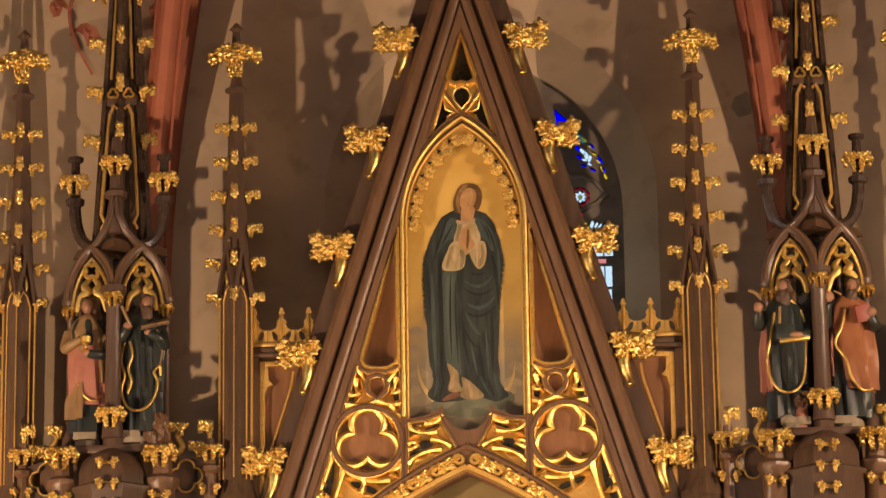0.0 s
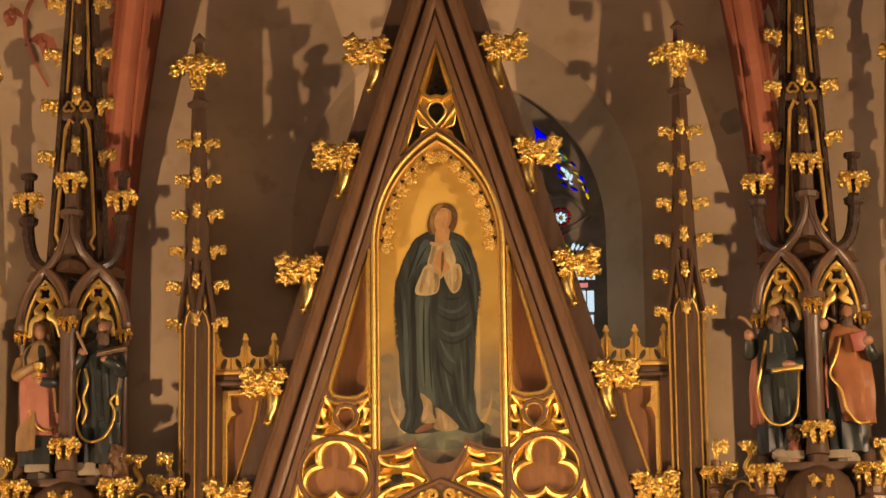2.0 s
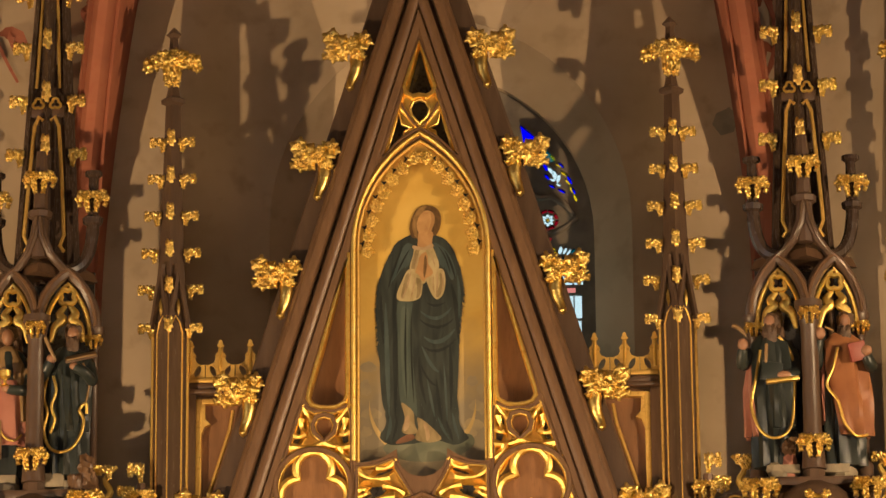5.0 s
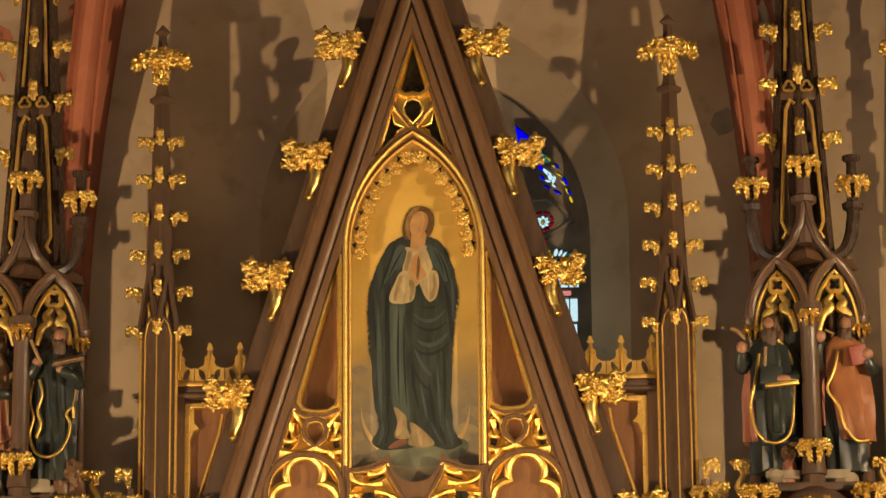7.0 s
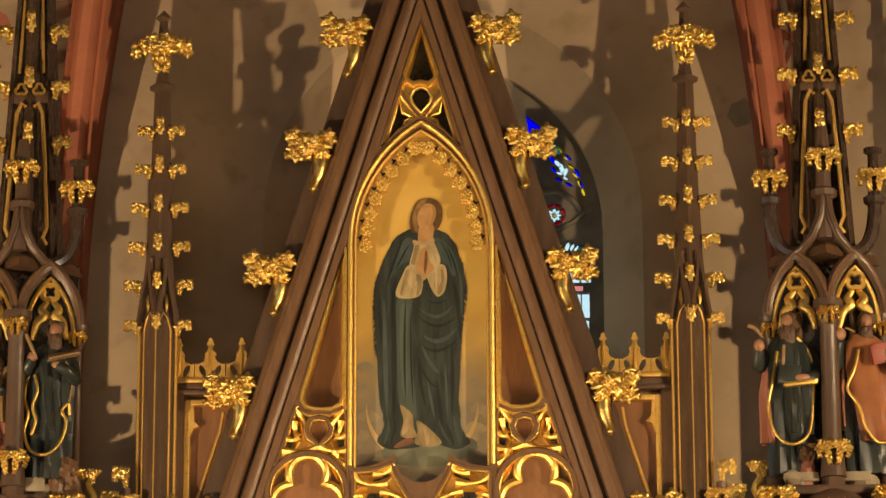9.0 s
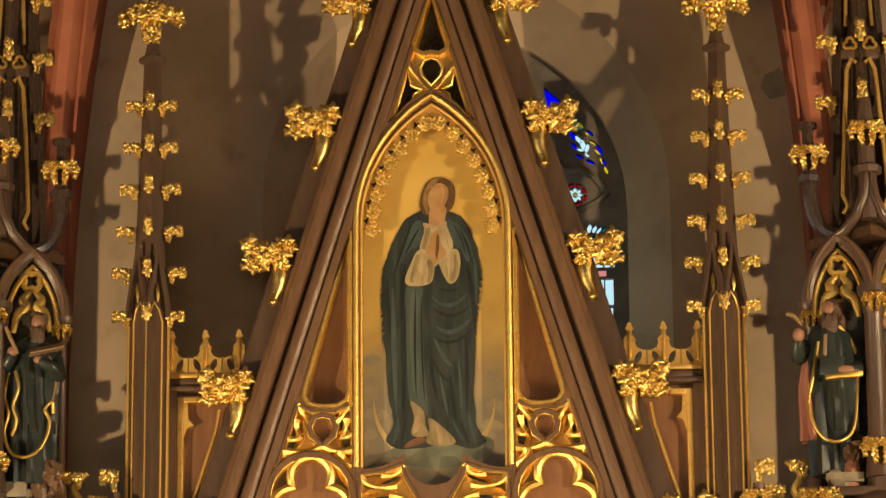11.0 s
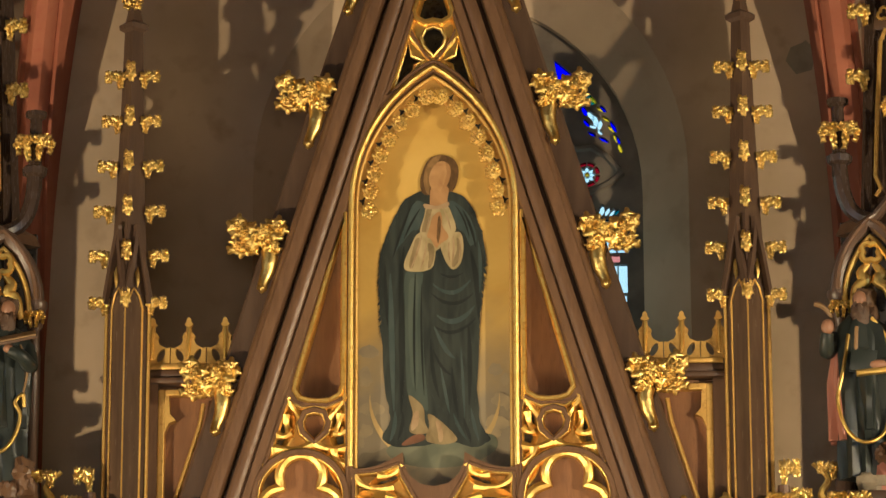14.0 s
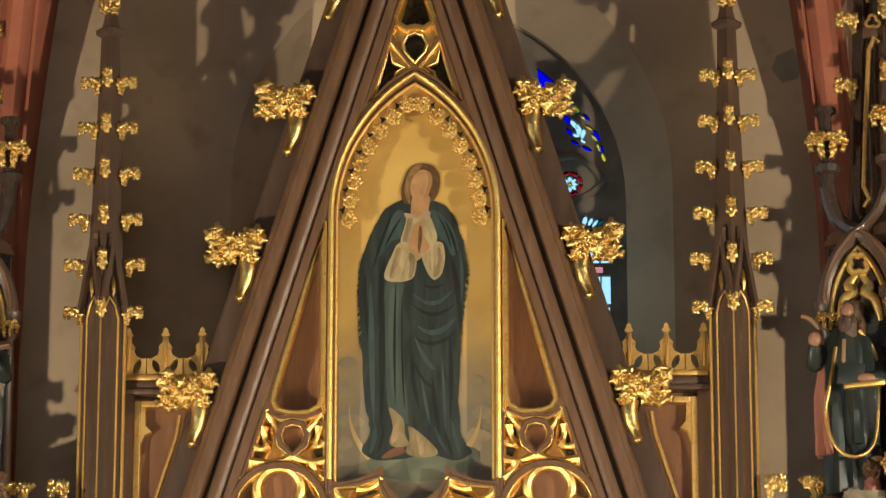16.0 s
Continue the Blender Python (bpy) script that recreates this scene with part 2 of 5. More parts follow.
def plate(outer, holes, y0, y1, bm=None):
    """A board in the xz plane from y0 (front) to y1 (back) with holes."""
    co, edges = [], []
    for loop in (outer, *holes):
        k = len(co)
        co += [Vector(p) for p in loop]
        edges += [(k + i, k + (i + 1) % len(loop)) for i in range(len(loop))]
    vs2, _, tris, *_ = delaunay_2d_cdt(co, edges, [], 0, 1e-6)
    b = bmesh.new()
    vs = [b.verts.new((p.x, y0, p.y)) for p in vs2]
    for f in tris:
        c = (sum(vs2[i].x for i in f) / len(f), sum(vs2[i].y for i in f) / len(f))
        if inside(c, outer) and not any(inside(c, h) for h in holes):
            b.faces.new([vs[i] for i in f])
    bmesh.ops.delete(b, geom=[v for v in b.verts if not v.link_faces], context="VERTS")
    r = bmesh.ops.extrude_face_region(b, geom=b.faces[:])
    for v in r["geom"]:
        if isinstance(v, bmesh.types.BMVert):
            v.co.y = y1
    return merge(bm, b)


def tube(path, r, bm=None, closed=False, n=6, flat=1.0, taper=None):
    """A bead along a path of 3D points; flat squeezes it in y."""
    b = bmesh.new()
    pts = [Vector(p) for p in path]
    rings = []
    k = len(pts)
    for i, p in enumerate(pts):
        a = pts[(i - 1) % k] if closed or i else p
        c = pts[(i + 1) % k] if closed or i < k - 1 else p
        d = (c - a).normalized() if (c - a).length > 1e-9 else Vector((0, 0, 1))
        side = d.cross(Vector((0, 1, 0)))
        side = side.normalized() if side.length > 1e-4 else Vector((1, 0, 0))
        up = side.cross(d).normalized()
        rr = r * (taper(i / max(1, k - 1)) if taper else 1)
        rings.append([b.verts.new(p + rr * (math.cos(2 * math.pi * j / n) * side + flat * math.sin(2 * math.pi * j / n) * up)) for j in range(n)])
    for i in range(k if closed else k - 1):
        p, q = rings[i], rings[(i + 1) % k]
        for j in range(n):
            b.faces.new((p[j], p[(j + 1) % n], q[(j + 1) % n], q[j]))
    if not closed:
        b.faces.new(rings[0][::-1])
        b.faces.new(rings[-1])
    return merge(bm, b)


def sweep(path, k=5):
    """A smooth line through a few places."""
    p = [Vector(q) for q in (path[0], *path, path[-1])]
    out = []
    for a, b_, c, d in zip(p, p[1:], p[2:], p[3:]):
        for j in range(k):
            t = j / k
            out.append(tuple(0.5 * (2 * b_ + (c - a) * t + (2 * a - 5 * b_ + 4 * c - d) * t * t + (3 * b_ - a - 3 * c + d) * t ** 3)))
    return out + [tuple(p[-1])]


def loop3(loop, y):
    return [(x, y, z) for x, z in loop]


def lathe(profile, bm=None, n=16, at=(0, 0), sides=None, turn=0.0):
    """Turned form from (radius, z) pairs; sides=4 gives a square shaft."""
    n = sides or n
    b = bmesh.new()
    rings = [[b.verts.new((at[0] + r * math.cos(2 * math.pi * j / n + turn), at[1] + r * math.sin(2 * math.pi * j / n + turn), z)) for j in range(n)] for r, z in profile]
    for p, q in zip(rings, rings[1:]):
        for j in range(n):
            b.faces.new((p[j], p[(j + 1) % n], q[(j + 1) % n], q[j]))
    b.faces.new(rings[0][::-1])
    b.faces.new(rings[-1])
    return merge(bm, b)


def blobs(lobes, seed, rough=0.3, sub=3, bm=None, spike=0.22):
    """Carved leaf lobes: knobbly ellipsoids grown together, (x, y, z, rx, ry, rz)."""
    out = bm
    rnd = random.Random(seed)
    for x, y, z, rx, ry, rz in lobes:
        b = bmesh.new()
        bmesh.ops.create_icosphere(b, subdivisions=sub, radius=1)
        off = Vector((rnd.uniform(-9, 9), rnd.uniform(-9, 9), rnd.uniform(-9, 9)))
        ph = rnd.uniform(0, 6)
        for v in b.verts:
            d = v.co.normalized()
            ang = math.atan2(d.z, d.x)
            k = 1 + rough * noise.noise(d * 2.2 + off) + 0.5 * rough * noise.noise(d * 6.0 - off) + spike * math.cos(4 * ang + ph) * math.hypot(d.x, d.z)
            v.co = Vector((x + d.x * rx * k, y + d.y * ry * k, z + d.z * rz * k))
        out = merge(out, b)
    return out


def carved(lobes, seed, sub=2):
    """Crisp gilded foliage: every lobe is a boss ringed by small curled lobules."""
    rnd = random.Random(seed)
    out = []
    for x, y, z, rx, ry, rz in lobes:
        if max(rx, rz) < 0.0175:
            out.append((x, y, z, rx, ry, rz))
            continue
        out.append((x, y + 0.25 * ry, z, 0.72 * rx, 0.75 * ry, 0.72 * rz))
        ph = rnd.uniform(0, 6.28)
        for k in range(5):
            a = ph + 2 * math.pi * k / 5 + rnd.uniform(-0.2, 0.2)
            q = rnd.uniform(0.42, 0.58)
            out.append((x + 0.70 * rx * math.cos(a), y - ry * rnd.uniform(0.1, 0.55), z + 0.70 * rz * math.sin(a), q * rx, 0.5 * ry, q * rz))
        out.append((x + 0.1 * rx, y - 0.75 * ry, z, 0.24 * rx, 0.35 * ry, 0.24 * rz))
    return blobs(out, seed, 0.4, sub, spike=0.3)


def arc(cx, cz, r, a0, a1, n=12):
    return [(cx + r * math.cos(radians(a0 + (a1 - a0) * i / n)), cz + r * math.sin(radians(a0 + (a1 - a0) * i / n))) for i in range(n + 1)]


def pointed(cx, half, spring, rise, n=14):
    """Pointed arch from its right springing over the apex to the left one."""
    R = (half * half + rise * rise) / (2 * half)
    if R >= half:
        a = math.degrees(math.atan2(rise, R - half))
    right = arc(cx + half - R, spring, R, 0, a, n)
    left = [(2 * cx - x, z) for x, z in right[::-1]]
    return right + left[1:]


def mirror(loop):
    return [(-x, z) for x, z in loop][::-1]


def petal(cx, cz, length, width, turn, n=8, waist=0.0):
    """A pointed leaf-shaped opening, turned in degrees from upright."""
    pts = []
    for i in range(2 * n):
        t = i / n
        u = -math.cos(math.pi * t)
        w = math.sin(math.pi * (t % 1.0)) ** 1.3 * (1 if t < 1 else -1)
        w *= 1 - waist * math.cos(2 * math.pi * (t % 1.0) + 0.0) ** 2
        pts.append((w * width / 2, u * length / 2))
    c, s = math.cos(radians(turn)), math.sin(radians(turn))
    return [(cx + c * x - s * z, cz + s * x + c * z) for x, z in pts]


def foils(cx, cz, dist, r, count, start=90, n=48, squash=1.0):
    """The outline of a trefoil or quatrefoil."""
    pts = []
    for i in range(n):
        th = 2 * math.pi * i / n + 0.01
        best = 0.3 * dist
        for k in range(count):
            a = radians(start + 360 * k / count)
            p = dist * math.cos(th - a)
            q = r * r - (dist * math.sin(th - a)) ** 2
            if q > 0 and p + math.sqrt(q) > best:
                best = p + math.sqrt(q)
        pts.append((cx + best * math.cos(th), cz + squash * best * math.sin(th)))
    return pts


# ---- large structure: apse and nave ----
WALL_Y = 1.4
WIN_X = 0.13
outer_arch = pointed(WIN_X, 1.2, 8.25, 1.42)
inner_arch = pointed(WIN_X, 0.95, 8.22, 1.12)
SILL = 4.2
win_outer = outer_arch + [(WIN_X - 1.2, SILL), (WIN_X + 1.2, SILL)]
win_inner = inner_arch + [(WIN_X - 0.95, SILL + 0.15), (WIN_X + 0.95, SILL + 0.15)]

bm = plate([(-2.3, 0), (2.3, 0), (2.3, 16), (-2.3, 16)], [win_outer], WALL_Y, WALL_Y + 0.5)
tagged(part("wall_apse", bm, PLASTER, smooth=False), "cream painted plaster apse wall behind the altar", "wall", kind="structure")
b = bmesh.new()
fr = [b.verts.new((x, WALL_Y + 0.002, z)) for x, z in win_outer]
bk = [b.verts.new((x, WALL_Y + 0.2, z)) for x, z in win_inner]
bo = [b.verts.new((x, WALL_Y + 0.4, z)) for x, z in win_inner]
for i in range(len(fr)):
    j = (i + 1) % len(fr)
    b.faces.new((fr[i], fr[j], bk[j], bk[i]))
    b.faces.new((bk[i], bk[j], bo[j], bo[i]))
tagged(part("trim", b, PLASTER), "splayed plaster reveal of the apse window", "window reveal", kind="structure")
for s in (-1, 1):
    b = bmesh.new()
    p0, p1 = Vector((s * 2.3, WALL_Y, 0)), Vector((s * 5.9, -2.2, 0))
    n_ = Vector((s, 1.0, 0)).normalized() * 0.4
    vs = [b.verts.new(p + Vector((0, 0, z))) for z in (0, 16) for p in (p0, p1, p1 + n_, p0 + n_)]
    for f in ((0, 1, 2, 3), (7, 6, 5, 4), (0, 4, 5, 1), (1, 5, 6, 2), (2, 6, 7, 3), (3, 7, 4, 0)):
        b.faces.new([vs[i] for i in f])
    tagged(part("wall_apse_" + ("east" if s > 0 else "west"), b, PLASTER, smooth=False), "cream painted plaster side wall of the apse", "wall", kind="structure")
    tagged(part("wall_nave_" + ("east" if s > 0 else "west"), box(s * 9.0, s * 9.4, -32, -1.8, 0, 16), PLASTER, smooth=False), "plain plaster nave wall", "wall", kind="structure")
    tagged(part("wall_return_" + ("east" if s > 0 else "west"), box(s * 5.7, s * 9.4, -2.3, -1.9, 0, 16), PLASTER, smooth=False), "plain plaster wall beside the apse", "wall", kind="structure")
tagged(part("wall_back", box(-9.4, 9.4, -32.4, -32, 0, 16), PLASTER, smooth=False), "plain plaster wall closing the nave", "wall", kind="structure")
tagged(part("ceiling", box(-9.4, 9.4, -32.4, 2.2, 16, 16.3), PLASTER, smooth=False), "plain plaster ceiling", "ceiling", kind="structure")
tagged(part("floor", box(-9.4, 9.4, -32.4, 2.2, -0.2, 0), FLOOR, smooth=False), "stone floor of the church", "floor", kind="structure")


def rib(s, base, lean):
    """A moulded vault rib that springs from the corner and leans off the wall as it rises."""
    b = bmesh.new()
    rings = []
    for i in range(40):
        z = 5.0 + 8.0 * i / 39
        x = base - 0.02 * max(0, z - 7.4) - 0.055 * max(0, z - 7.8) ** 1.6
        front = WALL_Y - 0.07 - lean * max(0.0, z - 7.4)
        side = [(0.118, WALL_Y + 0.06), (0.118, front + 0.09), (0.10, front + 0.06), (0.075, front + 0.075), (0.06, front + 0.03), (0.03, front)]
        ring = [(-dx, y) for dx, y in side] + [(dx, y) for dx, y in side[::-1]]
        rings.append([b.verts.new((s * x + dx, y, z)) for dx, y in ring])
    for p, q in zip(rings, rings[1:]):
        for k in range(len(p)):
            n_ = (k + 1) % len(p)
            b.faces.new((p[k], p[n_], q[n_], q[k]))
    b.faces.new(rings[0])
    b.faces.new(rings[-1][::-1])
    tagged(part("trim", b, RIB_PAINT), "terracotta painted vault rib on the apse wall", "vault rib", kind="structure")


rib(-1, 2.31, 0.24)
rib(1, 2.24, 0.24)


def facet_y(x):
    return WALL_Y - 0.003 - max(0.0, abs(x) - 2.3)


def scroll(cx, cz, s, k, mat):
    """A painted acanthus scroll lying flat on the wall."""
    ob = thing("painted_scroll", (0, 0, 0), "faded painted acanthus scroll on the apse wall", "wall painting", "painted scrolls", "structure")
    stem = [(cx + s * k * (0.16 * math.sin(3.2 * u)), cz - k * 0.9 * u) for u in [i / 16 for i in range(17)]]
    part("stem", tube([(x, facet_y(x), z) for x, z in stem], 0.026, flat=0.10, taper=lambda u: 1.3 - 0.8 * u), mat, ob)
    for i, (u, side) in enumerate(((0.1, 1), (0.3, -1), (0.5, 1), (0.72, -1))):
        x0, z0 = stem[int(u * 16)]
        curl_p = [(x0 + side * s * k * (0.03 + 0.10 * t - 0.05 * math.cos(7 * t)), z0 + k * (0.10 * t + 0.06 * math.sin(7 * t))) for t in [j / 10 for j in range(11)]]
        part("leaf", tube([(x, facet_y(x), z) for x, z in curl_p], 0.05, flat=0.05, taper=lambda u_: 0.2 + 1.3 * math.sin(math.pi * u_) ** 2), mat, ob)


scroll(2.17, 9.95, 1, 1.0, SCROLL_RED)
scroll(2.24, 9.30, -1, 1.0, SCROLL_GREY)
scroll(-2.72, 9.95, -1, 0.9, SCROLL_RED)
scroll(-2.34, 9.90, 1, 0.8, SCROLL_RED)

# ---- stained-glass window ----
GY = WALL_Y + 0.26
window = thing("window_1", (0, 0, 0), "pointed stained-glass window with dark stone tracery", "window", kind="structure")
holes = []
pane_specs = []


def pane(loop, mat, name="pane"):
    holes.append(loop)
    pane_specs.append((loop, mat, name))


def g_(loop, dz=0.06):
    return [(x + 0.011 * (x - 1.1), z + dz) for x, z in loop]


pane(g_([(0.60, 8.93), (0.62, 8.80), (0.73, 8.77), (0.69, 8.85)]), G_BLUE)
pane(g_([(0.745, 8.775), (0.75, 8.69), (0.80, 8.655), (0.835, 8.665), (0.80, 8.72)]), G_TEAL)
for u in range(6):
    t = u / 5
    pane(g_(petal(0.815 + 0.145 * t ** 0.8, 8.69 - 0.285 * t, 0.062, 0.022, 35 + 20 * math.sin(5 * t), 4)), G_YELLOW)
for x, z, ln, w, a in ((0.80, 8.60, 0.07, 0.034, 30), (0.825, 8.57, 0.08, 0.036, 12), (0.85, 8.545, 0.07, 0.03, -10), (0.81, 8.535, 0.05, 0.03, 60), (0.85, 8.50, 0.045, 0.026, 50)):
    pane(g_(petal(x, z, ln, w, a, 4)), G_WHITE)
for x, z, ln, w, a in ((0.765, 8.625, 0.07, 0.028, 20), (0.775, 8.555, 0.06, 0.024, 35), (0.805, 8.49, 0.06, 0.022, 60), (0.87, 8.455, 0.07, 0.024, 60), (0.925, 8.53, 0.08, 0.024, 25), (0.95, 8.455, 0.06, 0.02, 25), (0.755, 8.695, 0.05, 0.024, 20), (0.87, 8.635, 0.06, 0.02, 40)):
    pane(g_(petal(x, z, ln, w, a, 4)), G_BLUE)
pane(g_(arc(0.775, 8.255, 0.011, 0, 315, 7)), G_YELLOW)
for k in range(8):
    a = radians(45 * k)
    pane(g_(petal(0.775 + 0.03 * math.cos(a), 8.255 + 0.03 * math.sin(a), 0.040, 0.026, 45 * k - 90, 4)), G_WHITE)
for k in range(8):
    a0, a1 = 45 * k + 3, 45 * k + 42
    ring = arc(0.775, 8.255, 0.072, a0, a1, 4) + arc(0.775, 8.255, 0.050, a1, a0, 4)
    pane(g_(ring), G_RED)
pane(g_([(0.765, 8.172), (0.79, 8.172), (0.80, 8.12), (0.785, 8.09)]), G_RED)
for x, z, ln, w, a, m in ((0.80, 8.055, 0.05, 0.03, 80, G_YELLOW), (0.825, 8.02, 0.05, 0.026, 20, G_YELLOW), (0.855, 8.045, 0.07, 0.03, -10, G_WHITE), (0.885, 8.04, 0.06, 0.026, -20, G_WHITE), (0.91, 8.03, 0.06, 0.024, -30, G_WHITE), (0.937, 8.035, 0.05, 0.02, -40, G_TEAL), (0.80, 8.0, 0.045, 0.024, 60, G_BLUE), (0.845, 7.985, 0.05, 0.022, 70, G_BLUE), (0.885, 7.985, 0.05, 0.022, 80, G_TEAL), (0.92, 7.985, 0.045, 0.02, 80, G_YELLOW)):
    pane(g_(petal(x, z, ln, w, a, 4)), m)
pane(g_([(0.80, 7.88), (0.80, 7.80), (0.93, 7.80), (0.925, 7.87), (0.87, 7.93)]), G_WHITE)
pane(g_([(0.935, 7.87), (0.94, 7.80), (1.0, 7.80), (1.0, 7.88)]), G_WHITE)
pane(g_([(0.80, 7.79), (0.80, 7.745), (0.95, 7.745), (0.95, 7.79)]), G_PINK)
pane(g_([(0.80, 7.735), (0.80, 7.57), (0.935, 7.57), (0.935, 7.735)]), G_WHITE)
pane(g_([(0.943, 7.735), (0.943, 7.57), (0.99, 7.57), (0.99, 7.735)]), G_WHITE)
pane(g_([(0.80, 7.562), (0.80, 7.40), (0.985, 7.40), (0.985, 7.562)]), G_WHITE)
part("tracery", plate(win_inner, holes, GY, GY + 0.05), LEAD, window, smooth=False)
for loop, mat, nm in pane_specs:
    o = part(nm, plate(loop, [], GY + 0.02, GY + 0.026), mat, window, smooth=False)
    o.visible_shadow = False
for ln in (g_([(0.64, 8.45), (0.72, 8.40), (0.80, 8.41), (0.88, 8.36), (0.95, 8.28)]), g_([(0.70, 8.12), (0.80, 8.15), (0.90, 8.20), (0.97, 8.26)])):
    part("mullion", tube(loop3(ln, GY - 0.005), 0.02), LEAD, window)
tagged(part("backdrop", box(-2.5, 2.8, 2.6, 2.65, 3.5, 10.5), m_day, smooth=False), "bright daylight outside the window", "sky", kind="structure")

# ---- the gable over the altar ----
SL, APEX = 0.314, 9.534
ZB = 5.0


def rake(z, off=0.0):
    return SL * (APEX - z) + off


gable = thing("altar_gable", (0, 0, ZB), "tall carved oak altar gable with gilded tracery and crockets", "altar gable")


def gpart(name, bm, mat, label="", smooth=True, parent=None):
    """A part of the gable, modelled in world places."""
    bmesh.ops.translate(bm, vec=(0, 0, -ZB), verts=bm.verts[:])
    return part(name, bm, mat, parent or gable, label, smooth)


def rake_strip(s, profile):
    """A moulding up one slope: closed profile of (offset across, y)."""
    b = bmesh.new()
    low = [b.verts.new((s * rake(ZB, o), y, ZB)) for o, y in profile]
    top = [b.verts.new((s * 0.0, y, APEX + o / SL)) for o, y in profile]
    n = len(profile)
    for i in range(n):
        b.faces.new((low[i], low[(i + 1) % n], top[(i + 1) % n], top[i]))
    b.faces.new(low)
    b.faces.new(top[::-1])
    return b


def roll(o0, o1, yf, yb, n=6):
    """A rounded moulding profile between two offsets."""
    c, h = (o0 + o1) / 2, (o1 - o0) / 2
    return [(o0, yb)] + [(c - h * math.cos(math.pi * i / n), yf + 0.35 * h * (1 - math.sin(math.pi * i / n)) * 2) for i in range(n + 1)] + [(o1, yb)]


for s in (-1, 1):
    gpart("backing", rake_strip(s, [(0.09, 0.06), (0.225, 0.06), (0.24, 0.075), (0.24, 0.42), (0.09, 0.42)]), WOOD_BACK, "grey-brown oak outer slope")
    gpart("coping", rake_strip(s, [(0.014, 0.085), (0.014, -0.055), (0.02, -0.066), (0.06, -0.075), (0.075, -0.072), (0.08, -0.06), (0.09, -0.055), (0.108, -0.045), (0.115, -0.03), (0.115, 0.085)]), WOOD)
    gpart("groove", rake_strip(s, [(-0.02, 0.06), (0.02, 0.06), (0.02, 0.12), (-0.02, 0.12)]), WOOD_DARK)
    gpart("roll_moulding", rake_strip(s, [(-0.078, 0.085), (-0.078, -0.03), (-0.062, -0.044), (-0.045, -0.05), (-0.028, -0.046), (-0.014, -0.035), (-0.014, 0.085)]), WOOD)
    gpart("fillet", rake_strip(s, [(-0.138, -0.002), (-0.128, -0.012), (-0.09, -0.014), (-0.084, 0.005), (-0.078, 0.005), (-0.078, 0.09), (-0.138, 0.09)]), WOOD)

def inset(loop, d):
    """The loop drawn in towards its middle by d."""
    cx, cz = sum(p[0] for p in loop) / len(loop), sum(p[1] for p in loop) / len(loop)
    out = []
    for x, z in loop:
        r = math.hypot(x - cx, z - cz)
        k = max(0.2, 1 - d / max(r, 1e-6))
        out.append((cx + (x - cx) * k, cz + (z - cz) * k))
    return out


# the face board, pierced
FY0, FY1 = 0.0, 0.06


def arch_z(x):
    return 5.96 - 0.42 * abs(x) - 0.25 * x * x


jamb, spring = 0.405, 7.70
paint_arch = pointed(0, jamb, spring, 0.71)
paint_hole = paint_arch + [(-jamb, 6.34)] + [(-jamb + (jamb - 0.155) * t, 6.335 + 0.085 * t ** 2.2) for t in (0.25, 0.5, 0.75, 1.0)]
dip = [(0.155 * math.sin(math.pi / 2 * u), 6.42 - 0.175 * math.cos(math.pi / 2 * u) ** 0.8) for u in (-0.85, -0.6, -0.3, 0, 0.3, 0.6, 0.85)]
paint_hole += dip
paint_hole += [(jamb - (jamb - 0.155) * t, 6.335 + 0.085 * t ** 2.2) for t in (1.0, 0.75, 0.5, 0.25)] + [(jamb, 6.34)]

top_tri = [(0, 9.03), (-0.055, 8.86), (-0.095, 8.735), (-0.085, 8.70), (-0.045, 8.675), (0, 8.685), (0.045, 8.675), (0.085, 8.70), (0.095, 8.735), (0.055, 8.86)]
top_pocket = [(0, 8.50), (-0.05, 8.555), (-0.062, 8.60), (-0.04, 8.645), (0, 8.66), (0.04, 8.645), (0.062, 8.60), (0.05, 8.555)]


def side_holes():
    """Openings of the left half."""
    out = {}
    out["panel"] = [(-0.455, 7.62), (-0.53, 7.36), (-0.61, 7.08), (-0.69, 6.80), (-0.70, 6.745), (-0.675, 6.705), (-0.63, 6.69), (-0.58, 6.685), (-0.52, 6.69), (-0.47, 6.72), (-0.455, 6.77), (-0.455, 7.2)]
    out["pocket"] = [(-0.60, 6.475), (-0.66, 6.53), (-0.672, 6.58), (-0.65, 6.63), (-0.60, 6.645), (-0.55, 6.63), (-0.528, 6.58), (-0.54, 6.53)]
    out["dagger_a"] = petal(-0.765, 6.54, 0.25, 0.085, -18, waist=-0.3)
    out["dagger_b"] = petal(-0.477, 6.535, 0.25, 0.075, 8, waist=-0.3)
    out["leaf_a"] = petal(-0.862, 6.365, 0.24, 0.07, -30)
    out["leaf_b"] = petal(-0.482, 6.345, 0.20, 0.065, 20)
    out["trefoil"] = foils(-0.665, 6.195, 0.112, 0.11, 3)
    out["leaf_c"] = petal(-0.69, 5.885, 0.26, 0.085, 68)
    out["leaf_e"] = petal(-0.495, 5.995, 0.14, 0.05, 48)
    out["dagger_c"] = petal(-0.975, 5.88, 0.50, 0.14, -17, waist=-0.3)
    out["dagger_d"] = petal(-0.32, 6.145, 0.27, 0.12, -66, waist=-0.3)
    out["leaf_d"] = petal(-0.235, 6.285, 0.17, 0.055, -68)
    out["mouchette"] = [(-0.21, 8.30), (-0.175, 8.43), (-0.155, 8.50), (-0.13, 8.58), (-0.11, 8.50), (-0.055, 8.475), (-0.095, 8.45), (-0.10, 8.42), (-0.15, 8.36)]
    return out


